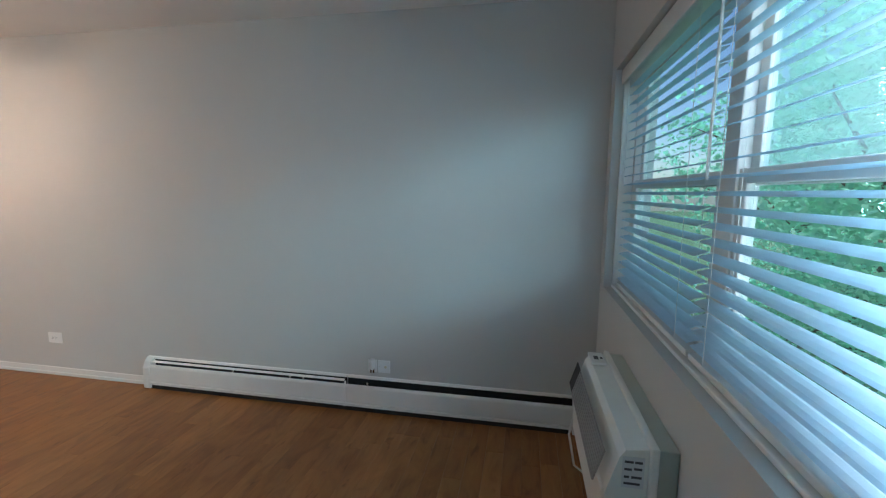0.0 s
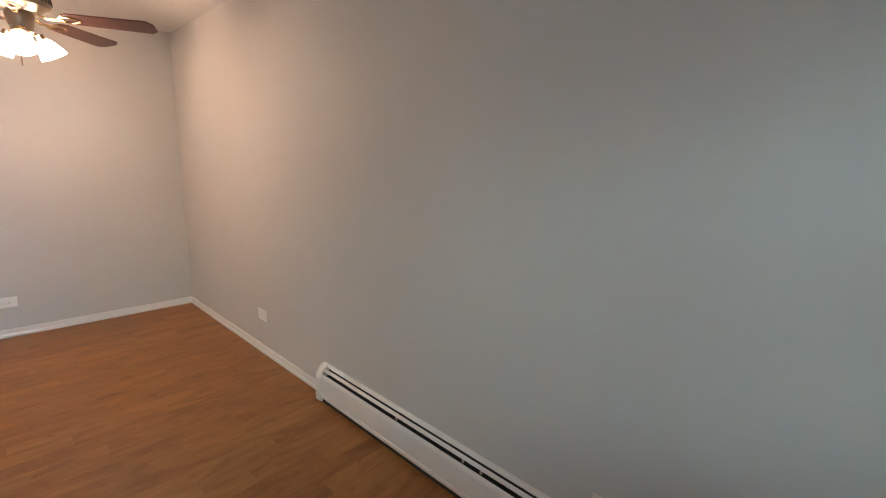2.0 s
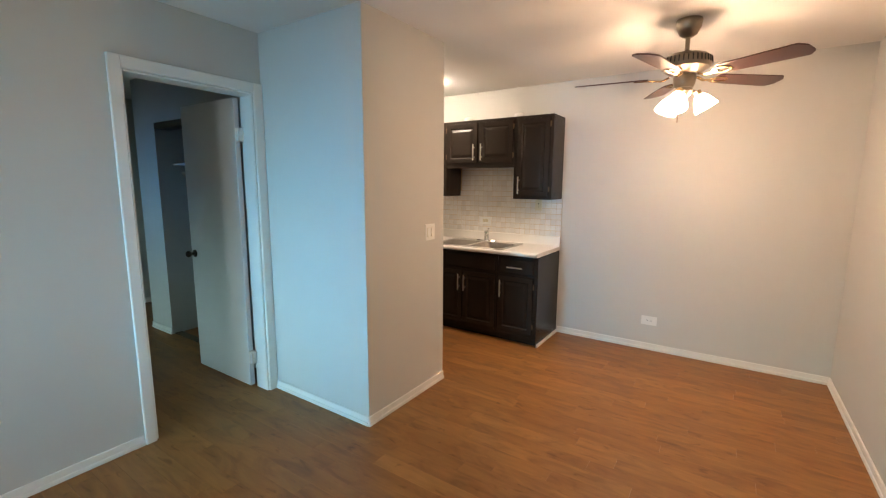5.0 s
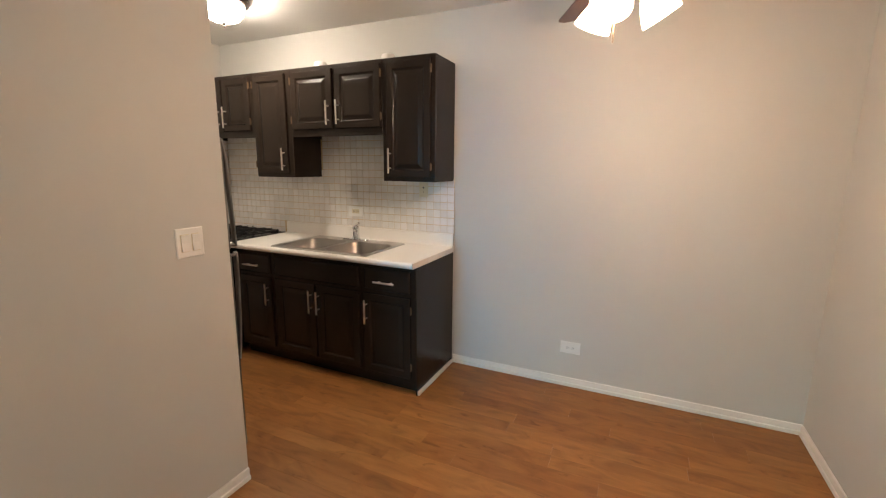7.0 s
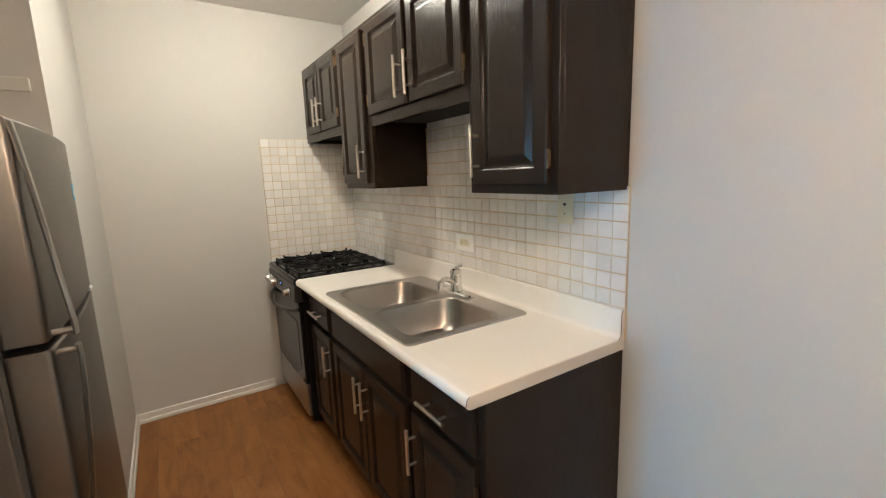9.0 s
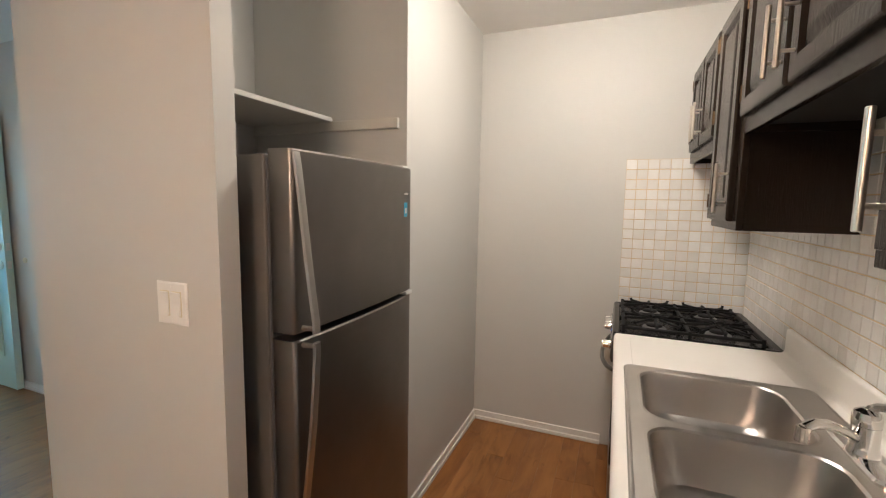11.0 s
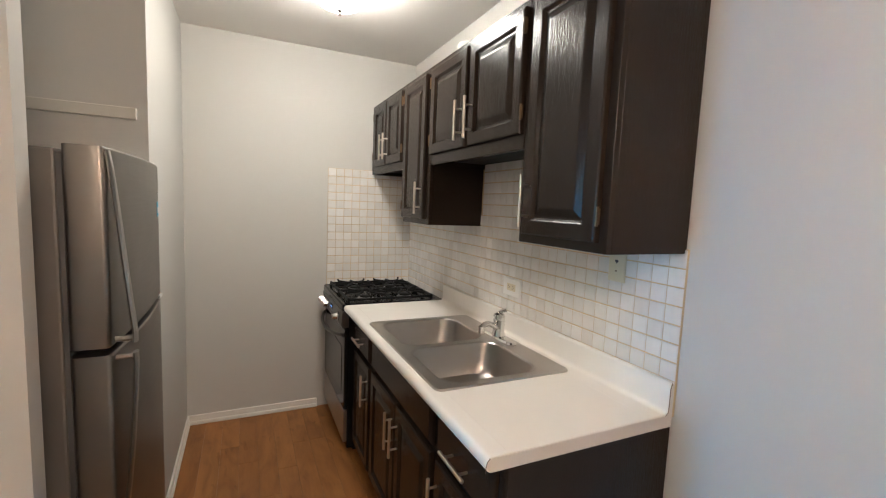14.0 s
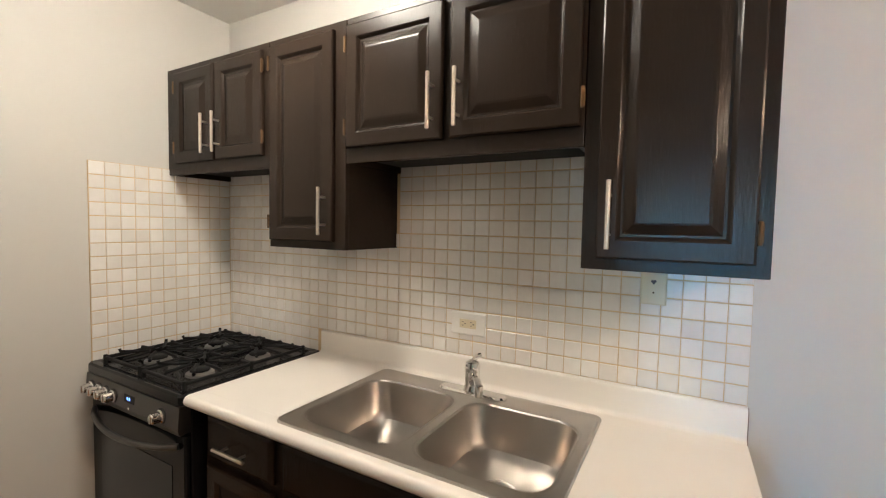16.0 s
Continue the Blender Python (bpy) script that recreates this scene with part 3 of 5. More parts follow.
def worktop():
    c = thing("worktop", (0.3, -0.8, 0.87), "white laminate worktop with a rounded nose and upstand", "worktop")
    y0, y1 = -1.600, 0.0

    def arc(cx, cz, r, a0, a1, k=6):
        return [(cx + r * math.cos(radians(a0 + (a1 - a0) * i / k)), cz + r * math.sin(radians(a0 + (a1 - a0) * i / k))) for i in range(k + 1)]
    back = [(0.013, 0.871)] + [(SX0 + 0.03, 0.871), (SX0 + 0.03, 0.910)] + arc(0.046, 0.926, 0.016, -90, -180, 5) + [(0.0295, 0.995)] + arc(0.0215, 1.000, 0.008, 0, 90, 4) + [(0.013, 1.008)]
    front = [(SX1 - 0.03, 0.871), (0.630, 0.871)] + arc(0.632, 0.8895, 0.0185, -90, 0, 5)[1:] + arc(0.6325, 0.8925, 0.0175, 0, 90, 5) + [(SX1 - 0.03, 0.910)]
    bm = sweep(back, y0, y1)
    bm = sweep(front, y0, y1, bm)
    bm = box(SX0 + 0.0305, SX1 - 0.0305, SY1 - 0.03, y1, 0.871, 0.910, bm=bm)
    bm = box(SX0 + 0.0305, SX1 - 0.0305, y0, SY0 + 0.03, 0.871, 0.910, bm=bm)
    part("sheet", bm, M_COUNTER, c)
    part("end_cap", sweep([(0.013, 0.873), (0.630, 0.873)] + arc(0.632, 0.891, 0.016, -90, 90, 8) + [(0.046, 0.908)] + arc(0.046, 0.926, 0.019, -90, -180, 5) + [(0.026, 1.000), (0.013, 1.006)], 0.0002, 0.0022), M_EDGE, c, "paler cut end of the laminate")
    line = [(0.040 + 0.0, 0.9095), (0.030, 0.918), (0.0285, 0.935), (0.0285, 0.990), (0.022, 1.0075)]
    part("seam", tube([(x, 0.0018, z) for x, z in line], 0.0011, 6), M_SEAM, c, "thin dark laminate seam")
    part("nose_seam", tube([(0.6515, 0.0018, 0.874), (0.6510, 0.0018, 0.888), (0.648, 0.0018, 0.901), (0.640, 0.0018, 0.909)], 0.0011, 6), M_SEAM, c, "thin dark laminate seam")
    return c


worktop()


def rounded(x0, x1, y0, y1, r, k=6):
    pts = []
    for cx, cy, a in ((x1 - r, y1 - r, 0), (x0 + r, y1 - r, 90), (x0 + r, y0 + r, 180), (x1 - r, y0 + r, 270)):
        pts += [(cx + r * math.cos(radians(a + 90 * i / k)), cy + r * math.sin(radians(a + 90 * i / k))) for i in range(k + 1)]
    return pts


def loft(loops, cap=True):
    n = bmesh.new()
    vs = [[n.verts.new((x, y, z)) for x, y in pts] for pts, z in loops]
    k = len(vs[0])
    for a, b in zip(vs, vs[1:]):
        for i in range(k):
            n.faces.new((a[i], a[(i + 1) % k], b[(i + 1) % k], b[i]))
    if cap:
        n.faces.new(vs[-1])
    return n


def sink():
    c = thing("kitchen_sink", ((SX0 + SX1) / 2, (SY0 + SY1) / 2, 0.91), "stainless steel double-bowl sink set into the worktop", "sink")
    bx0, bx1 = 0.175, 0.570
    bowls = ((SY0 + 0.035, -0.802), (-0.770, SY1 - 0.035))
    # the deck: each half lofts from its outer edge to the rounded opening
    bm = None
    ymid = -0.786
    for (y0, y1), (c0, c1) in zip(bowls, ((SY0 + 0.010, ymid), (ymid, SY1 - 0.010))):
        bm = join(bm, loft([(rounded(SX0 + 0.010, SX1 - 0.010, c0, c1, 0.001, 8), 0.9156), (rounded(bx0 - 0.004, bx1 + 0.004, y0 - 0.004, y1 + 0.004, 0.077, 8), 0.9156)], cap=False)) if bm else loft([(rounded(SX0 + 0.010, SX1 - 0.010, c0, c1, 0.001, 8), 0.9156), (rounded(bx0 - 0.004, bx1 + 0.004, y0 - 0.004, y1 + 0.004, 0.077, 8), 0.9156)], cap=False)
    part("deck", bm, M_SINK, c, smooth=False)
    rim = loft([(rounded(SX0, SX1, SY0, SY1, 0.028), 0.9101), (rounded(SX0, SX1, SY0, SY1, 0.028), 0.9125), (rounded(SX0 + 0.003, SX1 - 0.003, SY0 + 0.003, SY1 - 0.003, 0.026), 0.9165),
                (rounded(SX0 + 0.008, SX1 - 0.008, SY0 + 0.008, SY1 - 0.008, 0.022), 0.9170), (rounded(SX0 + 0.012, SX1 - 0.012, SY0 + 0.012, SY1 - 0.012, 0.02), 0.9152)], cap=False)
    part("rim", rim, M_SINK, c, "raised steel rim")
    for y0, y1 in bowls:
        ls = [(rounded(bx0 - 0.006, bx1 + 0.006, y0 - 0.006, y1 + 0.006, 0.078, 8), 0.9160), (rounded(bx0, bx1, y0, y1, 0.075, 8), 0.9164), (rounded(bx0 + 0.006, bx1 - 0.006, y0 + 0.006, y1 - 0.006, 0.07, 8), 0.912),
              (rounded(bx0 + 0.012, bx1 - 0.012, y0 + 0.012, y1 - 0.012, 0.07, 8), 0.885), (rounded(bx0 + 0.022, bx1 - 0.022, y0 + 0.022, y1 - 0.022, 0.075, 8), 0.812),
              (rounded(bx0 + 0.032, bx1 - 0.032, y0 + 0.032, y1 - 0.032, 0.08, 8), 0.788), (rounded(bx0 + 0.055, bx1 - 0.055, y0 + 0.055, y1 - 0.055, 0.08, 8), 0.775),
              (rounded(bx0 + 0.09, bx1 - 0.09, y0 + 0.09, y1 - 0.09, 0.08, 8), 0.771)]
        b = part("bowl", loft(ls), M_BOWL, c, "deep satin steel bowl")
        cx, cy = (bx0 + bx1) / 2 + 0.012, (y0 + y1) / 2
        part("drain", lathe([(0.056, 0.7715), (0.055, 0.7745), (0.046, 0.7750), (0.040, 0.7735), (0.036, 0.7720), (0.018, 0.7720), (0.012, 0.7780), (0.0, 0.7785)], (cx, cy, 0), 24), M_CHROME, b, "ringed steel drain strainer")
        bm = None
        for k in range(8):
            a = k * math.pi / 4
            bm = rod((cx + 0.026 * math.cos(a), cy + 0.026 * math.sin(a), 0.7718), (cx + 0.026 * math.cos(a), cy + 0.026 * math.sin(a), 0.7726), 0.0045, 8, bm=bm)
        part("drain_hole", bm, M_BLACK, b)
    return c


sink()


def faucet():
    y = -0.790
    c = thing("faucet", (0.125, y, 0.916), "chrome single-lever kitchen faucet on a long deck plate", "faucet")
    part("deck_plate", loft([(rounded(0.098, 0.152, y - 0.125, y + 0.125, 0.026), 0.9160), (rounded(0.098, 0.152, y - 0.125, y + 0.125, 0.026), 0.922), (rounded(0.103, 0.147, y - 0.119, y + 0.119, 0.021), 0.928), (rounded(0.112, 0.138, y - 0.10, y + 0.10, 0.012), 0.9295)]), M_CHROME, c)
    part("body", lathe([(0.0, 0.927), (0.031, 0.927), (0.030, 0.935), (0.0265, 0.946), (0.0255, 0.992), (0.0262, 0.996), (0.0, 0.996)], (0.125, y, 0), 24), M_CHROME, c)
    part("lever_cap", lathe([(0.0, 0.9965), (0.0262, 0.9965), (0.027, 1.014), (0.023, 1.026), (0.012, 1.033), (0.0, 1.034)], (0.125, y, 0), 24), M_CHROME, c)
    part("lever", tube([(0.124, y, 1.026), (0.120, y + 0.003, 1.036), (0.112, y + 0.009, 1.043), (0.100, y + 0.018, 1.047)], 0.0068, 8, 1.5), M_CHROME, c)
    part("spout", tube([(0.140, y + 0.006, 0.962), (0.175, y + 0.028, 0.985), (0.215, y + 0.055, 1.004), (0.245, y + 0.075, 1.008), (0.268, y + 0.090, 1.000)], 0.0115, 12), M_CHROME, c)
    part("aerator", rod((0.268, y + 0.090, 1.006), (0.270, y + 0.091, 0.972), 0.0135, 16), M_CHROME, c)
    return c


faucet()


# gas range
def gas_range():
    y0, y1 = -2.282, -1.610
    xf = 0.640
    c = thing("gas_range", (0.33, (y0 + y1) / 2, 0.0), "stainless and black four-burner gas range with cast-iron grates", "stove")
    part("body", box(0.02, 0.618, y0, y1, 0.035, 0.872, 0.004), M_ENAMEL, c, "black enamelled side panels", smooth=False)
    for fx in (0.08, 0.56):
        for fy in (y0 + 0.05, y1 - 0.05):
            part("foot", rod((fx, fy, 0.0), (fx, fy, 0.036), 0.016, 10), M_BLACK, c)
    top = loft([(rounded(0.016, 0.655, y0 - 0.002, y1 + 0.002, 0.02), 0.8725), (rounded(0.016, 0.655, y0 - 0.002, y1 + 0.002, 0.02), 0.902), (rounded(0.022, 0.649, y0 + 0.004, y1 - 0.004, 0.016), 0.9095), (rounded(0.050, 0.628, y0 + 0.030, y1 - 0.030, 0.02), 0.9095), (rounded(0.064, 0.612, y0 + 0.045, y1 - 0.045, 0.02), 0.897)])
    ct = part("cooktop", top, M_ENAMEL, c, "black enamelled cooktop with a sunken tray")
    panel = sweep([(0.600, 0.775), (0.655, 0.770), (0.662, 0.790), (0.656, 0.868), (0.600, 0.8715)], y0 + 0.004, y1 - 0.004)
    p = part("control_panel", panel, M_PANEL, c, "dark steel control panel", smooth=False)
    for i, yy in enumerate((y0 + 0.060, y0 + 0.118, y0 + 0.176, y0 + 0.234, y1 - 0.105)):
        m = Matrix.Rotation(radians(90), 4, "Y")
        k = part("knob", lathe([(0.0, 0.0), (0.024, 0.0), (0.024, 0.007), (0.0195, 0.010), (0.0175, 0.034), (0.014, 0.038), (0.0, 0.038)], (0.6595, yy, 0.820), 20, m), M_CHROME, p, "silver control knob")
        part("grip", box(0.695, 0.7005, yy - 0.004, yy + 0.004, 0.806, 0.834, 0.0015), M_CHROME, k)
        part("knob_ring", lathe([(0.0, 0.0), (0.028, 0.0), (0.028, 0.003), (0.0, 0.003)], (0.6585, yy, 0.820), 20, m), M_BLACK, k, "black dial ring")
    part("display", box(0.6572, 0.6612, y0 + 0.315, y0 + 0.385, 0.816, 0.846, 0.001), M_BLACK, p, "small black clock window")
    part("display_digits", box(0.6612, 0.6618, y0 + 0.336, y0 + 0.344, 0.826, 0.837), M_DISPLAY, p, "blue lit digits", smooth=False)
    part("display_digits", box(0.6612, 0.6618, y0 + 0.350, y0 + 0.358, 0.826, 0.837), M_DISPLAY, p, "blue lit digits", smooth=False)
    part("button", rod((0.655, y0 + 0.35, 0.797), (0.664, y0 + 0.35, 0.797), 0.005, 10), M_CHROME, p)
    d = part("oven_door", box(0.6185, 0.640, y0 + 0.003, y1 - 0.003, 0.275, 0.762, 0.006, 2), M_OVENGLASS, c, "black glass oven door", smooth=False)
    part("oven_window", box(0.6402, 0.6420, y0 + 0.080, y1 - 0.080, 0.365, 0.640, 0.0008), M_DARKGLASS, d, "darker viewing pane", smooth=False)
    pts = []
    for i in range(13):
        u = i / 12
        pts.append((0.642 + 0.058 * math.sin(math.pi * u) ** 0.6, y0 + 0.035 + (y1 - y0 - 0.07) * u, 0.722 - 0.020 * math.sin(math.pi * u)))
    part("oven_handle", tube(pts, 0.011, 10), M_PANEL, d, "bowed dark steel oven handle")
    part("drawer", box(0.6185, 0.640, y0 + 0.003, y1 - 0.003, 0.075, 0.268, 0.005, 2), M_RANGE, c, "brushed steel storage drawer", smooth=False)
    part("plinth", box(0.50, 0.60, y0 + 0.02, y1 - 0.02, 0.036, 0.074), M_BLACK, c, smooth=False)
    # burners and grates
    ym = (y0 + y1) / 2
    for bx in (0.215, 0.475):
        for by in (ym - 0.150, ym + 0.150):
            b = part("burner", lathe([(0.0, 0.897), (0.052, 0.897), (0.050, 0.906), (0.040, 0.912), (0.0, 0.912)], (bx, by, 0), 20), M_BURNER, ct, "grey burner base")
            part("burner_cap", lathe([(0.0, 0.9125), (0.036, 0.9125), (0.036, 0.918), (0.030, 0.922), (0.0, 0.922)], (bx, by, 0), 20), M_IRON, b, "black burner cap")
    for s in (-1, 1):
        cy = ym + s * 0.148
        bm = None
        z = 0.941
        for (a, b) in (((0.080, cy - 0.135), (0.610, cy - 0.135)), ((0.080, cy + 0.135), (0.610, cy + 0.135)), ((0.080, cy - 0.135), (0.080, cy + 0.135)), ((0.610, cy - 0.135), (0.610, cy + 0.135)), ((0.345, cy - 0.135), (0.345, cy + 0.135))):
            bm = box(min(a[0], b[0]) - 0.007, max(a[0], b[0]) + 0.007, min(a[1], b[1]) - 0.007, max(a[1], b[1]) + 0.007, z - 0.022, z - 0.009, 0.003, bm=bm)
        for bx in (0.215, 0.475):
            for k in range(4):
                a = math.pi / 4 + k * math.pi / 2
                e = (bx + 0.118 * math.cos(a) * 1.08, cy + 0.128 * math.sin(a) * 1.25)
                bm = tube([(bx + 0.030 * math.cos(a), cy + 0.030 * math.sin(a), z + 0.004), (bx + 0.07 * math.cos(a), cy + 0.07 * math.sin(a), z + 0.003), (e[0], e[1], z + 0.001), (e[0] + 0.004 * math.cos(a), e[1] + 0.004 * math.sin(a), z + 0.013)], 0.0068, 6, bm=bm)
            for k in range(4):
                a = k * math.pi / 2
                bm = tube([(bx + 0.036 * math.cos(a), cy + 0.036 * math.sin(a), z + 0.004), (bx + 0.124 * math.cos(a), cy + 0.130 * math.sin(a), z - 0.002), (bx + 0.128 * math.cos(a), cy + 0.134 * math.sin(a), z - 0.010)], 0.0065, 6, bm=bm)
        for fx in (0.080, 0.345, 0.610):
            for fy in (cy - 0.135, cy + 0.135):
                bm = rod((fx, fy, 0.897), (fx, fy, z - 0.004), 0.008, 8, bm=bm)
        part("grate", bm, M_IRON, ct, "black cast-iron pan grate")
    return c


gas_range()


# refrigerator
def refrigerator():
    y0, y1 = -1.236, -0.512
    c = thing("refrigerator", (1.85, (y0 + y1) / 2, 0.0), "dark stainless top-freezer refrigerator in a wall alcove", "refrigerator")
    part("body", box(1.590, 2.235, y0 + 0.004, y1 - 0.004, 0.025, 1.600, 0.006, 2), M_FRIDGESIDE, c, "grey textured cabinet sides", smooth=False)
    for fx in (1.65, 2.18):
        for fy in (y0 + 0.06, y1 - 0.06):
            part("foot", rod((fx, fy, 0.0), (fx, fy, 0.026), 0.02, 10), M_BLACK, c)
    part("gasket", box(1.578, 1.5895, y0 + 0.010, y1 - 0.010, 0.075, 1.590), M_GASKET, c, smooth=False)
    for name, z0, z1, lab in (("freezer_door", 1.098, 1.611, "brushed steel freezer door"), ("fridge_door", 0.075, 1.078, "brushed steel refrigerator door")):
        prof = rounded(1.492, 1.5775, y0, y1, 0.012, 4)
        bowed = [(x - (0.016 * (1 - ((y - (y0 + y1) / 2) / ((y1 - y0) / 2)) ** 2) if x < 1.53 else 0.0), y) for x, y in prof]
        # extra points along the front keep the bow smooth
        out = []
        for i, (x, y) in enumerate(bowed):
            out.append((x, y))
            x2, y2 = bowed[(i + 1) % len(bowed)]
            if x < 1.53 and x2 < 1.53 and abs(y2 - y) > 0.3:
                for k in range(1, 12):
                    yy = y + (y2 - y) * k / 12
                    out.append((1.492 - 0.016 * (1 - ((yy - (y0 + y1) / 2) / ((y1 - y0) / 2)) ** 2), yy))
        n = bmesh.new()
        rings = [[n.verts.new((x + (0.004 if e and x < 1.53 else 0), y, z)) for x, y in out] for e, z in ((1, z0), (0, z0 + 0.005), (0, z1 - 0.005), (1, z1))]
        k = len(out)
        for a, b in zip(rings, rings[1:]):
            for i in range(k):
                n.faces.new((a[i], a[(i + 1) % k], b[(i + 1) % k], b[i]))
        n.faces.new(rings[0][::-1])
        n.faces.new(rings[-1])
        d = part(name, n, M_FRIDGE, c, lab)
        yh = y1 - 0.024
        if z1 > 1.5:
            ph = [(1.490, yh + 0.008, 1.602), (1.484, yh + 0.007, 1.560), (1.473, yh + 0.004, 1.450), (1.463, yh, 1.330), (1.454, yh - 0.006, 1.220), (1.446, yh - 0.012, 1.130), (1.446, yh - 0.012, 1.102)]
            foot = [(1.448, yh - 0.012, 1.112), (1.490, yh - 0.008, 1.112)]
        else:
            ph = [(1.446, yh - 0.012, 1.074), (1.445, yh - 0.012, 1.045), (1.449, yh - 0.009, 0.950), (1.456, yh - 0.005, 0.830), (1.465, yh, 0.720), (1.477, yh + 0.003, 0.610), (1.489, yh + 0.005, 0.540)]
            foot = [(1.448, yh - 0.012, 1.062), (1.490, yh - 0.008, 1.062)]
        h = part("handle", tube(ph, 0.016, 8, 0.42), M_FRIDGEHANDLE, d, "long curved steel door handle")
        part("handle_mount", tube(foot, 0.008, 8), M_FRIDGESIDE, d)
        if z1 > 1.5:
            part("energy_label", box(1.4845, 1.4880, -1.186, -1.158, 1.412, 1.470), M_STICKER, d, "small blue sticker", smooth=False)
            part("label_mark", box(1.4838, 1.4846, -1.180, -1.164, 1.426, 1.448), M_PAPER, d, "white mark", smooth=False)
            part("badge", box(1.4850, 1.4885, -1.190, -1.160, 1.502, 1.508), M_CHROME, d, "tiny silver badge", smooth=False)
    part("top_hinge", box(1.500, 1.620, y0 + 0.015, y0 + 0.060, 1.6115, 1.621, 0.004, 2), M_PLASTIC, c, "white hinge cover", smooth=False)
    part("middle_hinge", box(1.486, 1.585, y0 - 0.004, y0 + 0.05, 1.081, 1.095, 0.002), M_PLASTIC, c, "pale hinge spacer", smooth=False)
    c.location.x -= 0.012
    return c


refrigerator()
single("alcove_shelf", box(1.885, 2.337, -1.249, -0.446, 1.826, 1.845, 0.002), M_SHELF, (2.1, -0.85, 1.826), "painted wooden shelf across the refrigerator alcove", "shelf")
single("shelf_cleat", box(1.545, 2.337, -1.2495, -1.231, 1.782, 1.8255, 0.002), M_SHELF, (1.9, -1.24, 1.782), "painted wooden cleat carrying the alcove shelf", "shelf support")

# small white caps on the cabinets
for yy in (-0.385, -0.955):
    single("white_cap", lathe([(0.0, 0.0), (0.046, 0.0), (0.046, 0.024), (0.040, 0.034), (0.020, 0.040), (0.0, 0.041)], (0.262, yy, 2.1855), 20), M_PLASTIC, (0.262, yy, 2.1855), "small round white plastic cap lying on a wall cabinet", "cap", "caps on the wall cabinets")


# plates on the walls; the axis is the wall's normal
def wall_plate(name, at, normal, w, h, kind, label, material=None, thick=0.006):
    """An outlet, switch or jack plate; built facing +x and then turned to the wall's normal."""
    material = material or M_PLASTIC
    c = thing(name, (0, 0, 0), label, "wall plate" if kind == "blank" else name.replace("_", " "))
    r = [(-w / 2, w / 2, -h / 2, h / 2, 0.0), (-w / 2, w / 2, -h / 2, h / 2, thick - 0.003), (-w / 2 + 0.004, w / 2 - 0.004, -h / 2 + 0.004, h / 2 - 0.004, thick)]
    p = part("plate", plate_rings(r), material, c, smooth=False)
    x = thick
    if kind == "outlet":
        part("receptacle", box(x, x + 0.0025, -0.034, 0.034, -0.0165, 0.0165, 0.001), M_CREAM if thick > 0.007 else material, c, smooth=False)
        for s in (-0.017, 0.017):
            bm = box(x + 0.0025, x + 0.0030, s - 0.0065, s - 0.001, -0.0075, -0.005)
            bm = box(x + 0.0025, x + 0.0030, s - 0.0065, s - 0.001, 0.005, 0.0075, bm=bm)
            bm = rod((x + 0.0025, s + 0.006, 0), (x + 0.0030, s + 0.006, 0), 0.0028, 8, bm=bm)
            part("slots", bm, M_INK, c, smooth=False)
    elif kind == "switches":
        for s in (-0.023, 0.023):
            part("rocker_frame", box(x, x + 0.0015, s - 0.0175, s + 0.0175, -0.0345, 0.0345, 0.0005), M_CREAM, c, smooth=False)
            part("rocker", sweep([(x + 0.0015, -0.032), (x + 0.0075, -0.032), (x + 0.0035, 0.0), (x + 0.0050, 0.032), (x + 0.0015, 0.032)], s - 0.0155, s + 0.0155), M_PLASTIC, c, smooth=False)
    elif kind == "jack":
        part("socket", rod((x, 0.012, 0), (x + 0.004, 0.012, 0), 0.009, 12), M_CREAM, c)
        part("screw", rod((x, -0.03, 0), (x + 0.002, -0.03, 0), 0.003, 8), M_NICKEL, c)
    elif kind == "heart":
        bm = rod((x, -0.0035, 0.012), (x + 0.0008, -0.0035, 0.012), 0.0042, 12)
        bm = rod((x, 0.0035, 0.012), (x + 0.0008, 0.0035, 0.012), 0.0042, 12, bm=bm)
        n = bmesh.new()
        n.faces.new([n.verts.new((x + 0.0008, yy, zz)) for yy, zz in ((-0.0070, 0.0105), (0.0070, 0.0105), (0.0, 0.002))])
        part("dark_hole", join(bm, n), M_INK, c, smooth=False)
        part("screw", rod((x, 0.0, -0.022), (x + 0.0012, 0.0, -0.022), 0.003, 8), M_BRASS, c)
    if kind in ("outlet", "switches"):
        for s in ((0, -h / 2 + 0.012), (0, h / 2 - 0.012)) if kind == "switches" else ((-0.046, 0), (0.046, 0)):
            part("screw", rod((x, s[0], s[1]), (x + 0.001, s[0], s[1]), 0.0028, 8), M_PLASTIC, c)
    turn = {"x": 0, "y": 90, "-y": -90, "-x": 180}[normal]
    c.matrix_world = pose(*at, 0, 0, turn)
    return c


wall_plate("wall_outlet", (0.0005, 0.874, 0.281), "x", 0.132, 0.084, "outlet", "white horizontal duplex outlet low on the dining wall")
wall_plate("wall_outlet", (1.605, YN - 0.0005, 0.302), "-y", 0.128, 0.084, "outlet", "white horizontal duplex outlet low on the long wall")
wall_plate("wall_outlet", (4.10, YS + 0.0005, 0.366), "y", 0.128, 0.078, "outlet", "white horizontal outlet beside the entrance door")
wall_plate("wall_outlet", (0.0125, -0.862, 1.130), "x", 0.140, 0.084, "outlet", "white horizontal outlet on the tiled backsplash", thick=0.008)
wall_plate("light_switch", (1.777, -0.3795, 1.188), "y", 0.115, 0.117, "switches", "white double rocker switch plate on the partition")
wall_plate("blank_plate", (0.0125, -0.247, 1.326), "x", 0.072, 0.118, "heart", "cream jack plate under the tall wall cabinet", M_CREAM)
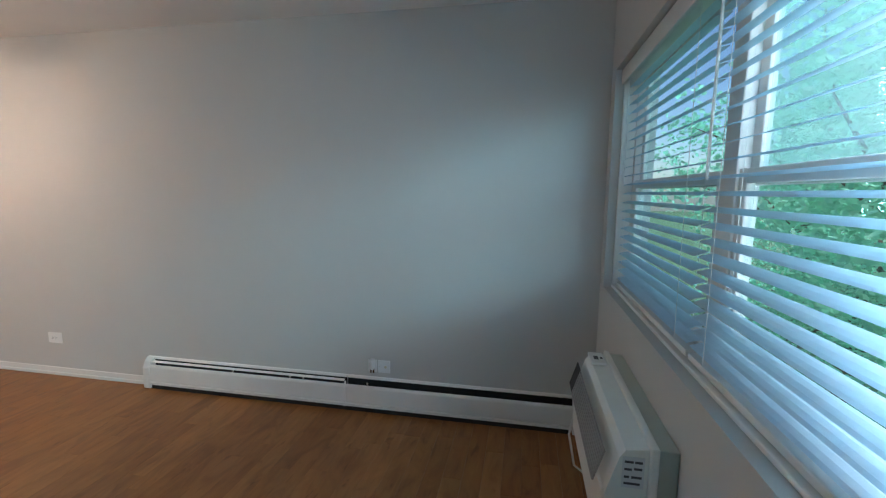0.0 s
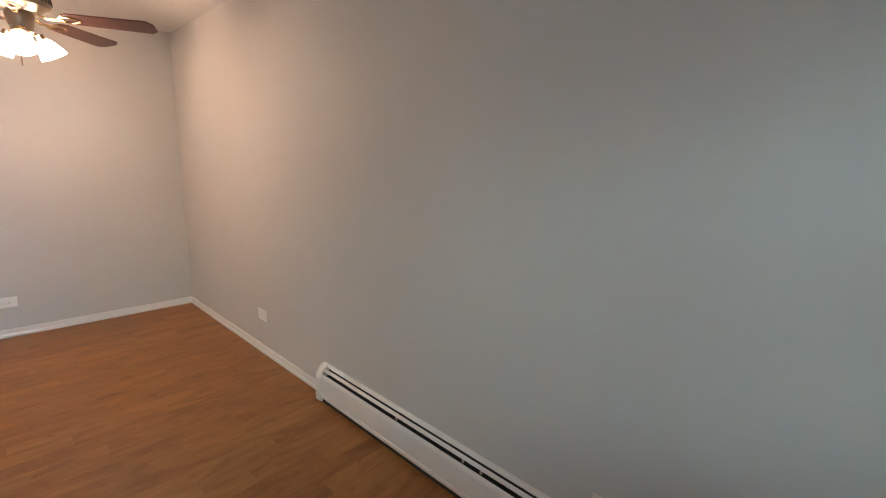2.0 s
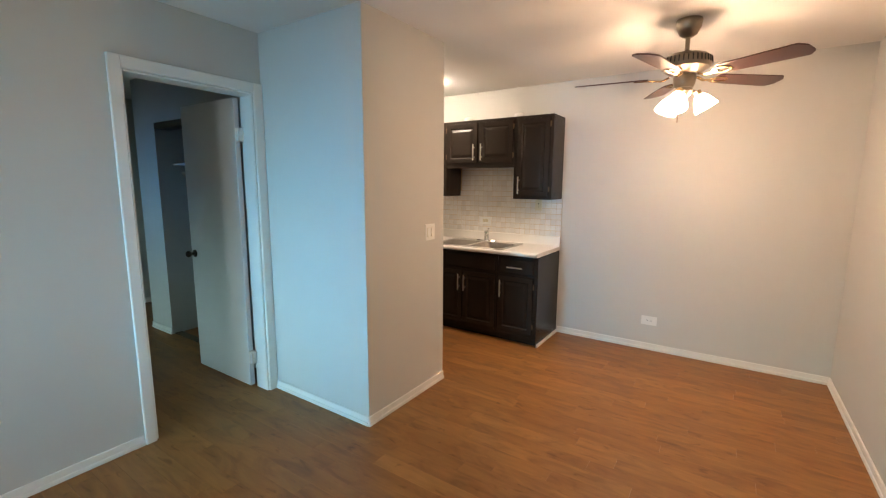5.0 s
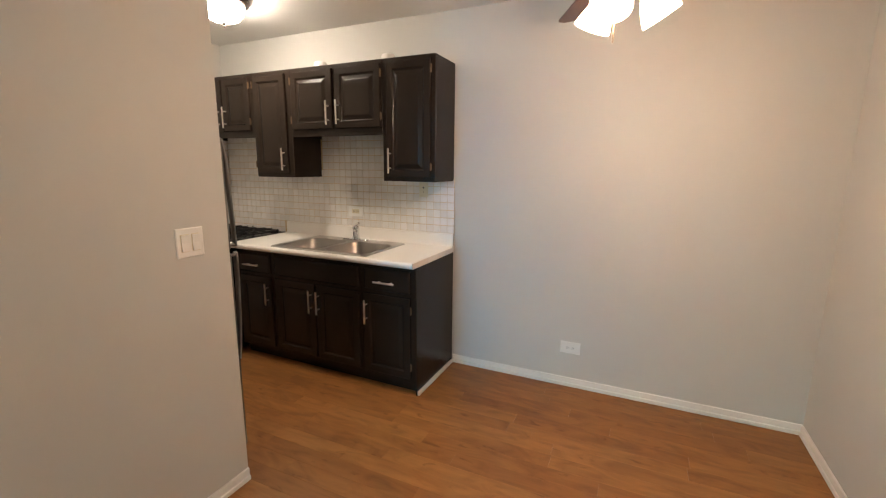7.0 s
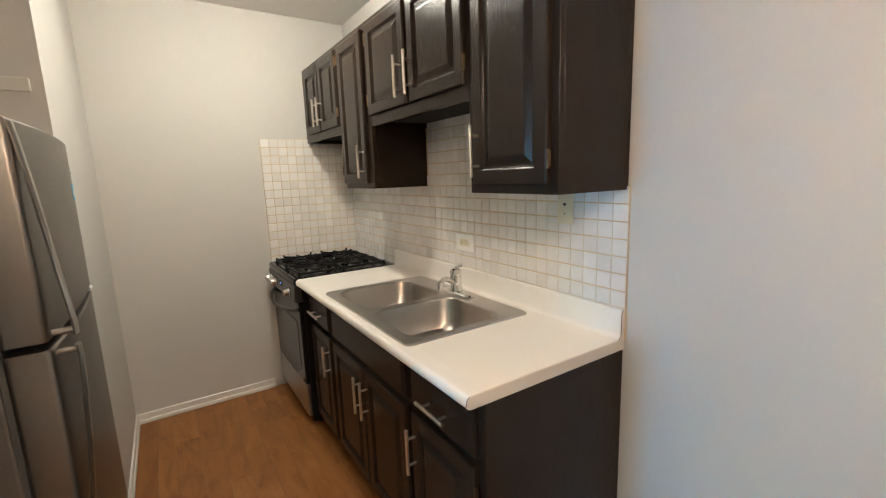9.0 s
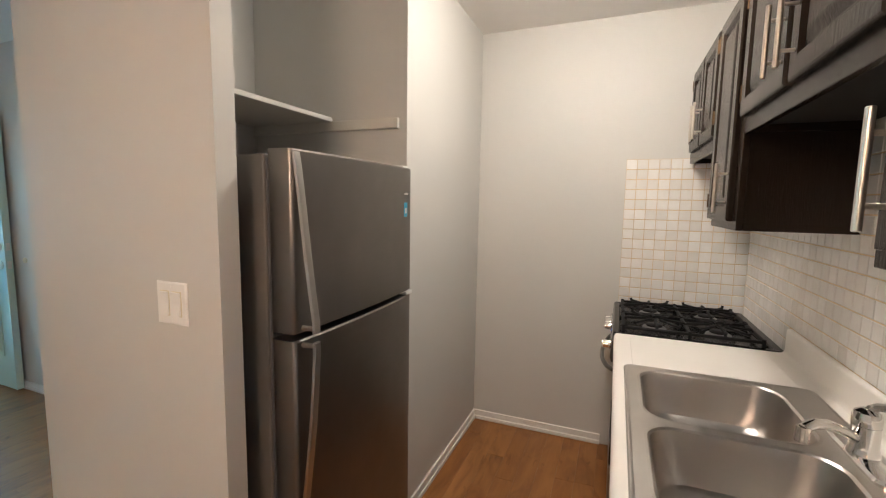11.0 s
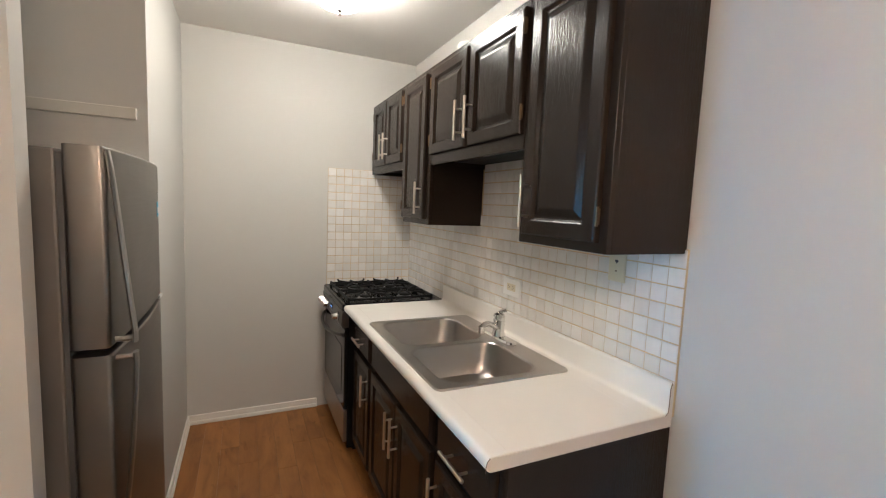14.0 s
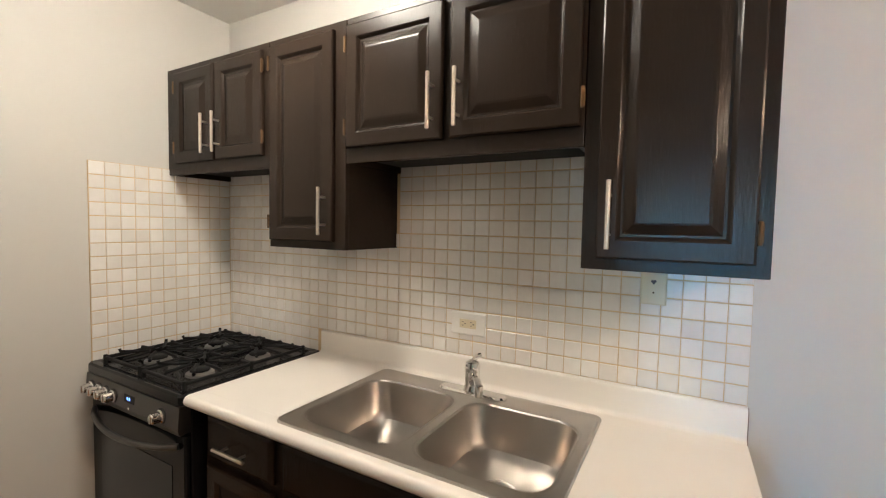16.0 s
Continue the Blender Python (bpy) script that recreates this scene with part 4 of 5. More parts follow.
wall_plate("phone_jack", (4.286, YN - 0.0005, 0.303), "-y", 0.085, 0.086, "jack", "white phone jack plate above the baseboard heater")
c = thing("cable_splitter", (4.206, YN - 0.001, 0.303), "white cable plate with a stubby knob and brass connectors", "cable outlet")
part("plate", box(4.177, 4.237, YN - 0.0065, YN - 0.0005, 0.262, 0.347, 0.002), M_PLASTIC, c, smooth=False)
part("knob", lathe([(0.0, 0.0), (0.019, 0.0), (0.021, 0.010), (0.019, 0.026), (0.015, 0.030), (0.0, 0.031)], (4.213, YN - 0.032, 0.330), 16), M_PLASTIC, c, "rounded white knob")
part("stem", rod((4.213, YN - 0.032, 0.290), (4.213, YN - 0.032, 0.330), 0.011, 12), M_PLASTIC, c)
part("bracket", box(4.204, 4.222, YN - 0.034, YN - 0.006, 0.300, 0.315, 0.002), M_PLASTIC, c, smooth=False)
for dx in (-0.009, 0.010):
    part("connector", rod((4.213 + dx, YN - 0.030, 0.290), (4.213 + dx, YN - 0.030, 0.267), 0.0055, 10), M_BRASS, c, "brass connector")


# ceiling fan
def ceiling_fan():
    cx, cy = 1.15, 1.11
    c = thing("ceiling_fan", (cx, cy, H), "dark bronze five-blade ceiling fan with lit glass shades", "ceiling fan")
    part("canopy", lathe([(0.0, 0.0), (0.072, 0.0), (0.074, -0.014), (0.068, -0.050), (0.048, -0.088), (0.022, -0.104), (0.0, -0.104)], (cx, cy, H), 28), M_PEWTER, c)
    part("downrod", rod((cx, cy, H - 0.103), (cx, cy, 2.345), 0.0135, 14), M_PEWTER, c)
    motor = [(0.0, 2.348), (0.030, 2.345), (0.040, 2.336), (0.075, 2.328), (0.118, 2.318), (0.138, 2.300), (0.142, 2.262), (0.134, 2.242), (0.116, 2.232), (0.100, 2.218), (0.075, 2.208), (0.0, 2.206)]
    m = part("motor", lathe(motor, (cx, cy, 0), 36), M_PEWTER, c)
    bm = None
    for k in range(36):
        a = 2 * math.pi * k / 36
        bm = rod((cx + 0.1425 * math.cos(a), cy + 0.1425 * math.sin(a), 2.264), (cx + 0.1385 * math.cos(a), cy + 0.1385 * math.sin(a), 2.300), 0.0035, 6, bm=bm)
    part("vent_grille", bm, M_BLACK, m)
    part("switch_housing", lathe([(0.0, 2.2055), (0.062, 2.2055), (0.066, 2.190), (0.060, 2.150), (0.052, 2.130), (0.0, 2.128)], (cx, cy, 0), 28), M_PEWTER, c)
    for k in range(5):
        a = radians(-84 + 72 * k)
        turn = Matrix.Translation((cx, cy, 2.198)) @ Matrix.Rotation(a, 4, "Z")
        tilt = Matrix.Rotation(radians(-11), 4, "X")
        n = bmesh.new()
        outline = [(0.205, -0.045), (0.235, -0.060), (0.615, -0.073), (0.627, -0.070), (0.655, -0.038), (0.657, -0.032), (0.657, 0.032), (0.655, 0.038), (0.627, 0.070), (0.615, 0.073), (0.235, 0.060), (0.205, 0.045)]
        top = [n.verts.new((x, y, 0.0035)) for x, y in outline]
        bot = [n.verts.new((x, y, -0.0035)) for x, y in outline]
        n.faces.new(top)
        n.faces.new(bot[::-1])
        q = len(outline)
        for i in range(q):
            n.faces.new((top[i], bot[i], bot[(i + 1) % q], top[(i + 1) % q]))
        bmesh.ops.transform(n, verts=n.verts, matrix=turn @ tilt)
        b = part("blade", n, M_BLADE, c, "dark walnut blade", smooth=False)
        g = tube([(0.085, 0, 0.002), (0.125, 0, -0.016), (0.165, 0.0, -0.012), (0.205, 0, -0.008)], 0.013, 8, 0.5)
        for s in (-1, 1):
            g = tube([(0.165, 0.0, -0.012), (0.200, s * 0.030, -0.009), (0.245, s * 0.034, -0.0075), (0.285, s * 0.006, -0.0075)], 0.008, 8, 0.5, bm=g)
        bmesh.ops.transform(g, verts=g.verts, matrix=turn @ tilt)
        part("blade_iron", g, M_GILT, b, "cast brass blade bracket")
    hub = part("light_hub", lathe([(0.0, 2.1275), (0.048, 2.1275), (0.052, 2.110), (0.040, 2.085), (0.018, 2.070), (0.006, 2.060), (0.0, 2.058)], (cx, cy, 0), 24), M_PEWTER, c)
    bell = [(0.016, 0.0), (0.026, -0.005), (0.038, -0.018), (0.050, -0.042), (0.060, -0.068), (0.066, -0.088), (0.068, -0.098), (0.065, -0.098), (0.057, -0.069), (0.047, -0.044), (0.035, -0.022), (0.0, -0.018)]
    for k in range(3):
        a = radians(-10 + 120 * k)
        tip = Vector((cx + 0.075 * math.cos(a), cy + 0.075 * math.sin(a), 2.098))
        part("arm", tube([(cx + 0.038 * math.cos(a), cy + 0.038 * math.sin(a), 2.102), (cx + 0.060 * math.cos(a), cy + 0.060 * math.sin(a), 2.108), tuple(tip)], 0.009, 8, bm=rod(tip + Vector((0, 0, 0.012)), tip + Vector((0.016 * math.cos(a), 0.016 * math.sin(a), -0.018)), 0.020, 14)), M_GILT, hub, "brass shade holder")
        m = Matrix.Rotation(a, 4, "Z") @ Matrix.Rotation(radians(-33), 4, "Y")
        part("shade", lathe(bell, tuple(tip + Vector((0.010 * math.cos(a), 0.010 * math.sin(a), -0.012))), 24, m), M_SHADE, hub, "frosted white bell shade, lit")
        q = tip + Vector((0.010 * math.cos(a), 0.010 * math.sin(a), -0.012)) + m @ Vector((0, 0, -0.062))
        part("bulb", lathe([(0.0, -0.028), (0.014, -0.024), (0.022, -0.010), (0.022, 0.004), (0.013, 0.022), (0.010, 0.034), (0.0, 0.034)], tuple(q), 14, m), M_BULB, hub, "lit frosted bulb inside the shade")
    part("pull_chain", rod((cx + 0.02, cy - 0.02, 2.065), (cx + 0.02, cy - 0.02, 1.955), 0.0015, 6), M_BRASS, c)
    part("chain_fob", rod((cx + 0.02, cy - 0.02, 1.956), (cx + 0.02, cy - 0.02, 1.920), 0.0042, 8, 0.003), M_PEWTER, c)
    return c


ceiling_fan()

c = thing("ceiling_light", (0.76, -1.305, H), "flush round ceiling light with a lit frosted glass dome", "ceiling light")
part("base_ring", lathe([(0.0, 0.0), (0.160, 0.0), (0.162, -0.014), (0.154, -0.030), (0.143, -0.034), (0.0, -0.034)], (0.76, -1.305, H), 36), M_BRONZE, c, "bronze rim")
part("dome", lathe([(0.130, -0.0345), (0.128, -0.056), (0.117, -0.090), (0.092, -0.119), (0.050, -0.136), (0.0, -0.141)], (0.76, -1.305, H), 36), M_DOME, c, "frosted white glass dome, lit")
part("finial", lathe([(0.0, -0.141), (0.012, -0.142), (0.010, -0.150), (0.005, -0.156), (0.008, -0.163), (0.0, -0.170)], (0.76, -1.305, H), 14), M_BRONZE, c)

# ---- living room ----


def heater():
    """A hot-water baseboard heater in two lengths with an end cap."""
    x0, xj, x1 = 2.458, 4.030, 5.50
    c = thing("baseboard_heater", ((x0 + x1) / 2, YN - 0.04, 0.0), "long off-white metal baseboard heater with a dark outlet slot", "heater")

    def extrude(outline, a, b, bm=None):
        n = bmesh.new()
        p = [n.verts.new((a, YN - d, z)) for d, z in outline]
        q = [n.verts.new((b, YN - d, z)) for d, z in outline]
        k = len(outline)
        for i in range(k):
            n.faces.new((p[i], p[(i + 1) % k], q[(i + 1) % k], q[i]))
        n.faces.new(p[::-1])
        n.faces.new(q)
        return join(bm, n)
    hood = [(0.001, 0.020), (0.001, 0.228), (0.012, 0.228), (0.022, 0.218), (0.022, 0.214), (0.011, 0.223), (0.006, 0.221), (0.006, 0.020)]
    front = [(0.064, 0.058), (0.068, 0.062), (0.066, 0.164), (0.063, 0.177), (0.058, 0.184), (0.055, 0.184), (0.060, 0.162), (0.061, 0.062)]
    lip = [(0.066, 0.034), (0.070, 0.036), (0.070, 0.052), (0.064, 0.056), (0.060, 0.056), (0.060, 0.036)]
    for a, b in ((x0 + 0.045, xj - 0.002), (xj + 0.002, x1)):
        part("back_hood", extrude(hood, a, b), M_HEATER, c, smooth=False)
        part("front_panel", extrude(front, a, b), M_HEATER, c, smooth=False)
        part("lower_lip", extrude(lip, a, b), M_HEATER, c, smooth=False)
        if a < xj:
            part("damper", extrude([(0.0265, 0.2045), (0.0275, 0.206), (0.044, 0.197), (0.043, 0.1955)], a + 0.01, b - 0.01), M_HEATER, c, smooth=False)
        # Black sheet added before the pale back plate for the slot's shade.
        part("slot_lining", extrude([(0.0062, 0.10), (0.0062, 0.2225), (0.0102, 0.2225), (0.0102, 0.10)], a + 0.002, b - 0.002), M_BLACK, c, "black sheet added for the shade inside the outlet slot", smooth=False)
        part("fin_element", extrude([(0.0105, 0.05), (0.0105, 0.164), (0.050, 0.164), (0.050, 0.05)], a + 0.01, b - 0.01), M_BLACK, c, "dark finned element inside", smooth=False)
    # Solid black filler that stands for the shade below the lower lip.
    part("kick_gap", extrude([(0.007, 0.0), (0.007, 0.032), (0.056, 0.032), (0.056, 0.0)], x0 + 0.03, x1 - 0.01), M_BLACK, c, "black filler for the shade in the gap at the floor", smooth=False)
    part("joint_cover", extrude([(0.0615, 0.030), (0.0715, 0.034), (0.0695, 0.160), (0.063, 0.184), (0.048, 0.202), (0.046, 0.198), (0.058, 0.160)], xj - 0.006, xj + 0.006), M_HEATER, c, smooth=False)
    cap = [(0.001, 0.006), (0.001, 0.230), (0.022, 0.230), (0.050, 0.206), (0.072, 0.160), (0.074, 0.010), (0.070, 0.006)]
    bm = extrude(cap, x0, x0 + 0.055)
    bmesh.ops.bevel(bm, geom=bm.edges[:], offset=0.003, segments=1, affect="EDGES")
    part("end_cap", bm, M_HEATER, c, "white end cap", smooth=False)
    bm = extrude(cap, x1, x1 + 0.022)
    part("end_cap", bm, M_HEATER, c, "white end cap", smooth=False)
    for xx in (3.18, 3.62, 3.72, 4.18):
        part("damper_clip", box(xx, xx + 0.010, YN - 0.052, YN - 0.046, 0.186, 0.200), M_NICKEL, c, smooth=False)
    return c


heater()


def air_conditioner():
    y0, y1, z0, z1 = 0.765, 1.540, 0.335, 0.757
    c = thing("air_conditioner", (5.5300, (y0 + y1) / 2, z0), "white through-the-wall air conditioner under the window", "air conditioner")
    part("sleeve", box(5.5650, XE - 0.0005, y0 + 0.012, y1 - 0.012, z0 + 0.012, z1 - 0.010, 0.004, 2), M_SLEEVE, c, "grey-green metal wall sleeve", smooth=False)
    part("flange", box(5.5420, 5.5645, y0, y1, z0, z1, 0.006, 2), M_AC, c, smooth=False)
    body = [(5.5415, z0 + 0.012), (5.4500, z0 + 0.020), (5.4320, z0 + 0.045), (5.4280, z1 - 0.155), (5.4620, z1 - 0.045), (5.4780, z1 - 0.022), (5.5415, z1 - 0.014)]
    f = part("front_housing", sweep(body, y0 + 0.018, y1 - 0.018), M_AC, c, smooth=False)
    # intake panel, grille and control recess on the sloped face
    part("intake_panel", sweep([(5.4280, z0 + 0.05), (5.4230, z0 + 0.055), (5.4190, z1 - 0.165), (5.4260, z1 - 0.158)], y0 + 0.035, y1 - 0.030), M_AC, f, smooth=False)
    a, b = Vector((5.3985, 0, z1 - 0.150)), Vector((5.4300, 0, z1 - 0.050))
    nrm = Vector((-(b - a).z, 0, (b - a).x)).normalized()
    for k in range(9):
        p = a + (b - a) * (k + 0.5) / 9
        q = p + nrm * 0.006
        w = (b - a) / 9 * 0.32
        part("louvre", sweep([((p - w).x, (p - w).z), ((q - w).x, (q - w).z), ((q + w).x, (q + w).z), ((p + w).x, (p + w).z)], y0 + 0.05, y1 - 0.150), M_ACGREY, f, "grey louvre slat", smooth=False)
    p0, p1 = a + nrm * 0.003, b + nrm * 0.003
    part("control_recess", sweep([(a.x, a.z), (p0.x, p0.z), (p1.x, p1.z), (b.x, b.z)], y1 - 0.135, y1 - 0.045), M_BLACK, f, "dark control recess", smooth=False)
    part("control_top", box(5.4700, 5.5300, y1 - 0.150, y1 - 0.028, z1 - 0.016, z1 - 0.003, 0.004, 2), M_PLASTIC, f, "white control pad", smooth=False)
    part("control_mark", box(5.4860, 5.5040, y1 - 0.115, y1 - 0.075, z1 - 0.0032, z1 - 0.0024), M_INK, f, smooth=False)
    part("control_mark", box(5.5120, 5.5220, y1 - 0.105, y1 - 0.085, z1 - 0.0032, z1 - 0.0024), M_INK, f, smooth=False)
    lab = part("rating_label", box(5.4700, 5.5300, y0 + 0.0165, y0 + 0.0185, z1 - 0.135, z1 - 0.040), M_PAPER, f, "printed rating label", smooth=False)
    for k, (xa, xb, za) in enumerate(((5.4760, 5.5000, 0.052), (5.5040, 5.5240, 0.052), (5.4760, 5.4960, 0.075), (5.5020, 5.5240, 0.072), (5.4760, 5.4900, 0.098), (5.4960, 5.5240, 0.098), (5.4760, 5.5200, 0.118))):
        part("label_bar", box(xa, xb, y0 + 0.0158, y0 + 0.0166, z1 - za - 0.007, z1 - za), M_INK, lab, smooth=False)
    part("power_cord", tube([(5.4600, y1 - 0.019, z0 + 0.10), (5.4350, y1 + 0.012, z0 + 0.12), (5.4150, y1 + 0.030, z0 - 0.02), (5.4500, y1 + 0.060, 0.14), (5.5300, y1 + 0.095, 0.06), (5.6150, y1 + 0.10, 0.12)], 0.0055, 8), M_PLASTIC, c, "white power cord")
    return c


air_conditioner()


def window():
    xo = XE + 0.115
    c = thing("window_1", (XE + 0.12, (WY0 + WY1) / 2, WZ0), "wide white double-hung window in two bays", "window", kind="structure")
    ym = 0.930
    fr = box(xo, xo + 0.06, WY0, WY0 + 0.035, WZ0, WZ1, 0.003)
    for b in ((WY1 - 0.035, WY1, WZ0, WZ1), (ym - 0.045, ym + 0.045, WZ0, WZ1), (WY0 + 0.0352, ym - 0.0452, WZ0, WZ0 + 0.04), (ym + 0.0452, WY1 - 0.0352, WZ0, WZ0 + 0.04), (WY0 + 0.0352, ym - 0.0452, WZ1 - 0.035, WZ1), (ym + 0.0452, WY1 - 0.0352, WZ1 - 0.035, WZ1)):
        fr = box(xo, xo + 0.06, *b, 0.003, bm=fr)
    part("window_frame", fr, M_TRIM, c, smooth=False)
    xl = XE + 0.045
    ln = box(xl, xo - 0.001, WY1 - 0.018, WY1 - 0.0005, WZ0 + 0.017, WZ1 - 0.0185, 0.002)
    ln = box(xl, xo - 0.001, WY0 + 0.0005, WY0 + 0.018, WZ0 + 0.017, WZ1 - 0.0185, 0.002, bm=ln)
    ln = box(xl, xo - 0.001, WY0 + 0.0005, WY1 - 0.0005, WZ1 - 0.018, WZ1 - 0.0005, 0.002, bm=ln)
    part("jamb_liner", ln, M_TRIM, c, "white painted boards lining the opening", smooth=False)
    for a, b in ((WY0 + 0.036, ym - 0.046), (ym + 0.046, WY1 - 0.036)):
        for z0, z1, dx in ((WZ0 + 0.041, 1.530, 0.006), (1.485, WZ1 - 0.036, 0.032)):
            hazed = a < 0 and dx > 0.02
            s = box(xo + dx, xo + dx + 0.022, a, a + 0.045, z0, z1, 0.002)
            s = box(xo + dx, xo + dx + 0.022, b - 0.045, b, z0, z1, 0.002, bm=s)
            s = box(xo + dx, xo + dx + 0.022, a + 0.0452, b - 0.0452, z0, z0 + 0.045, 0.002, bm=s)
            s = box(xo + dx, xo + dx + 0.022, a + 0.0452, b - 0.0452, z1 - 0.040, z1, 0.002, bm=s)
            sash = part("sash", s, M_TRIM, c, smooth=False)
            g = part("pane", box(xo + dx + 0.009, xo + dx + 0.013, a + 0.044, b - 0.044, z0 + 0.044, z1 - 0.039), M_HAZED if hazed else M_GLASS, sash, "pane with a hazy reflection built in" if hazed else "", smooth=False)
            g.visible_shadow = False
    part("window_sill", box(XE + 0.040, xo - 0.001, WY0 + 0.001, WY1 - 0.001, WZ0 + 0.0005, WZ0 + 0.016, 0.004, 2), M_TRIM, c, "painted window stool", smooth=False)
    return c


window()


def blind(y0, y1):
    """A two-inch slatted blind drawn down, its slats level."""
    xc = XE + 0.082
    c = thing("window_blind", (xc, (y0 + y1) / 2, 0.959), "white slatted venetian blind lowered with open slats", "window blind", "blinds in the window")
    part("head_rail", box(xc - 0.028, xc + 0.028, y0, y1, 2.052, 2.100, 0.003), M_TRIM, c, smooth=False)
    n = 23
    first = None
    for k in range(n):
        z = 1.008 + k * 0.0455
        if first is None:
            pts = [(-0.025, 0.0), (-0.015, 0.0022), (0.0, 0.003), (0.015, 0.0022), (0.025, 0.0), (0.015, 0.0010), (0.0, 0.0016), (-0.015, 0.0010)]
            ca, sa = math.cos(radians(15)), math.sin(radians(15))
            bm = sweep([(xc + x * ca - q * sa, z + x * sa + q * ca) for x, q in pts], y0 + 0.004, y1 - 0.004)
            first = part("slat", bm, M_SLAT, c, smooth=False)
        else:
            s = new("slat", first.data)
            s.parent = c
            s.location = (0, 0, k * 0.0455)
            ORIGIN[s] = ORIGIN[c]
    part("bottom_rail", box(xc - 0.026, xc + 0.026, y0 + 0.003, y1 - 0.003, 0.959, 0.980, 0.004, 2), M_TRIM, c, smooth=False)
    for f in (0.10, 0.90):
        y = y0 + (y1 - y0) * f
        bm = None
        for dx in (-0.027, 0.027):
            bm = rod((xc + dx, y, 0.981), (xc + dx, y, 2.07), 0.0011, 5, bm=bm)
        part("ladder_cord", bm, M_PLASTIC, c)
    part("tilt_wand", rod((xc - 0.036, y1 - 0.055, 1.50), (xc - 0.033, y1 - 0.055, 2.07), 0.0045, 6), M_PLASTIC, c)
    return c


blind(WY0 + 0.026, 0.952)
blind(0.968, WY1 - 0.055)
single("blind_valance", box(XE + 0.026, XE + 0.044, WY0 + 0.020, WY1 - 0.022, 2.030, 2.104, 0.005, 2), M_TRIM, (XE + 0.035, 0.9, 2.030), "white wooden valance across the top of the blinds", "valance")


def bedroom_door():
    xh, y0 = BX0 + 0.016, YS - 0.132
    c = thing("door_1", (xh, y0, 0.0), "plain white flush door standing open into a dim bedroom", "door", kind="structure")
    part("leaf", box(xh - 0.004, xh + 0.034, y0 - 0.745, y0 - 0.021, 0.012, BZ - 0.020, 0.002), M_DOOR, c, smooth=False)
    for z in (0.24, 1.86):
        part("hinge", rod((xh + 0.036, y0 - 0.001, z - 0.045), (xh + 0.036, y0 - 0.001, z + 0.045), 0.008, 10, bm=box(xh + 0.0, xh + 0.036, y0 - 0.0205, y0 + 0.030, z - 0.045, z + 0.045, 0.001)), M_TRIM, c, "painted white hinge")
    m = Matrix.Rotation(radians(90), 4, "Y")
    part("door_knob", lathe([(0.0, 0.0), (0.030, 0.0), (0.030, 0.006), (0.012, 0.010), (0.011, 0.030), (0.024, 0.042), (0.027, 0.055), (0.020, 0.066), (0.0, 0.068)], (xh + 0.034, y0 - 0.690, 0.965), 20, m), M_BRONZE, c, "dark metal door knob")
    return c


bedroom_door()


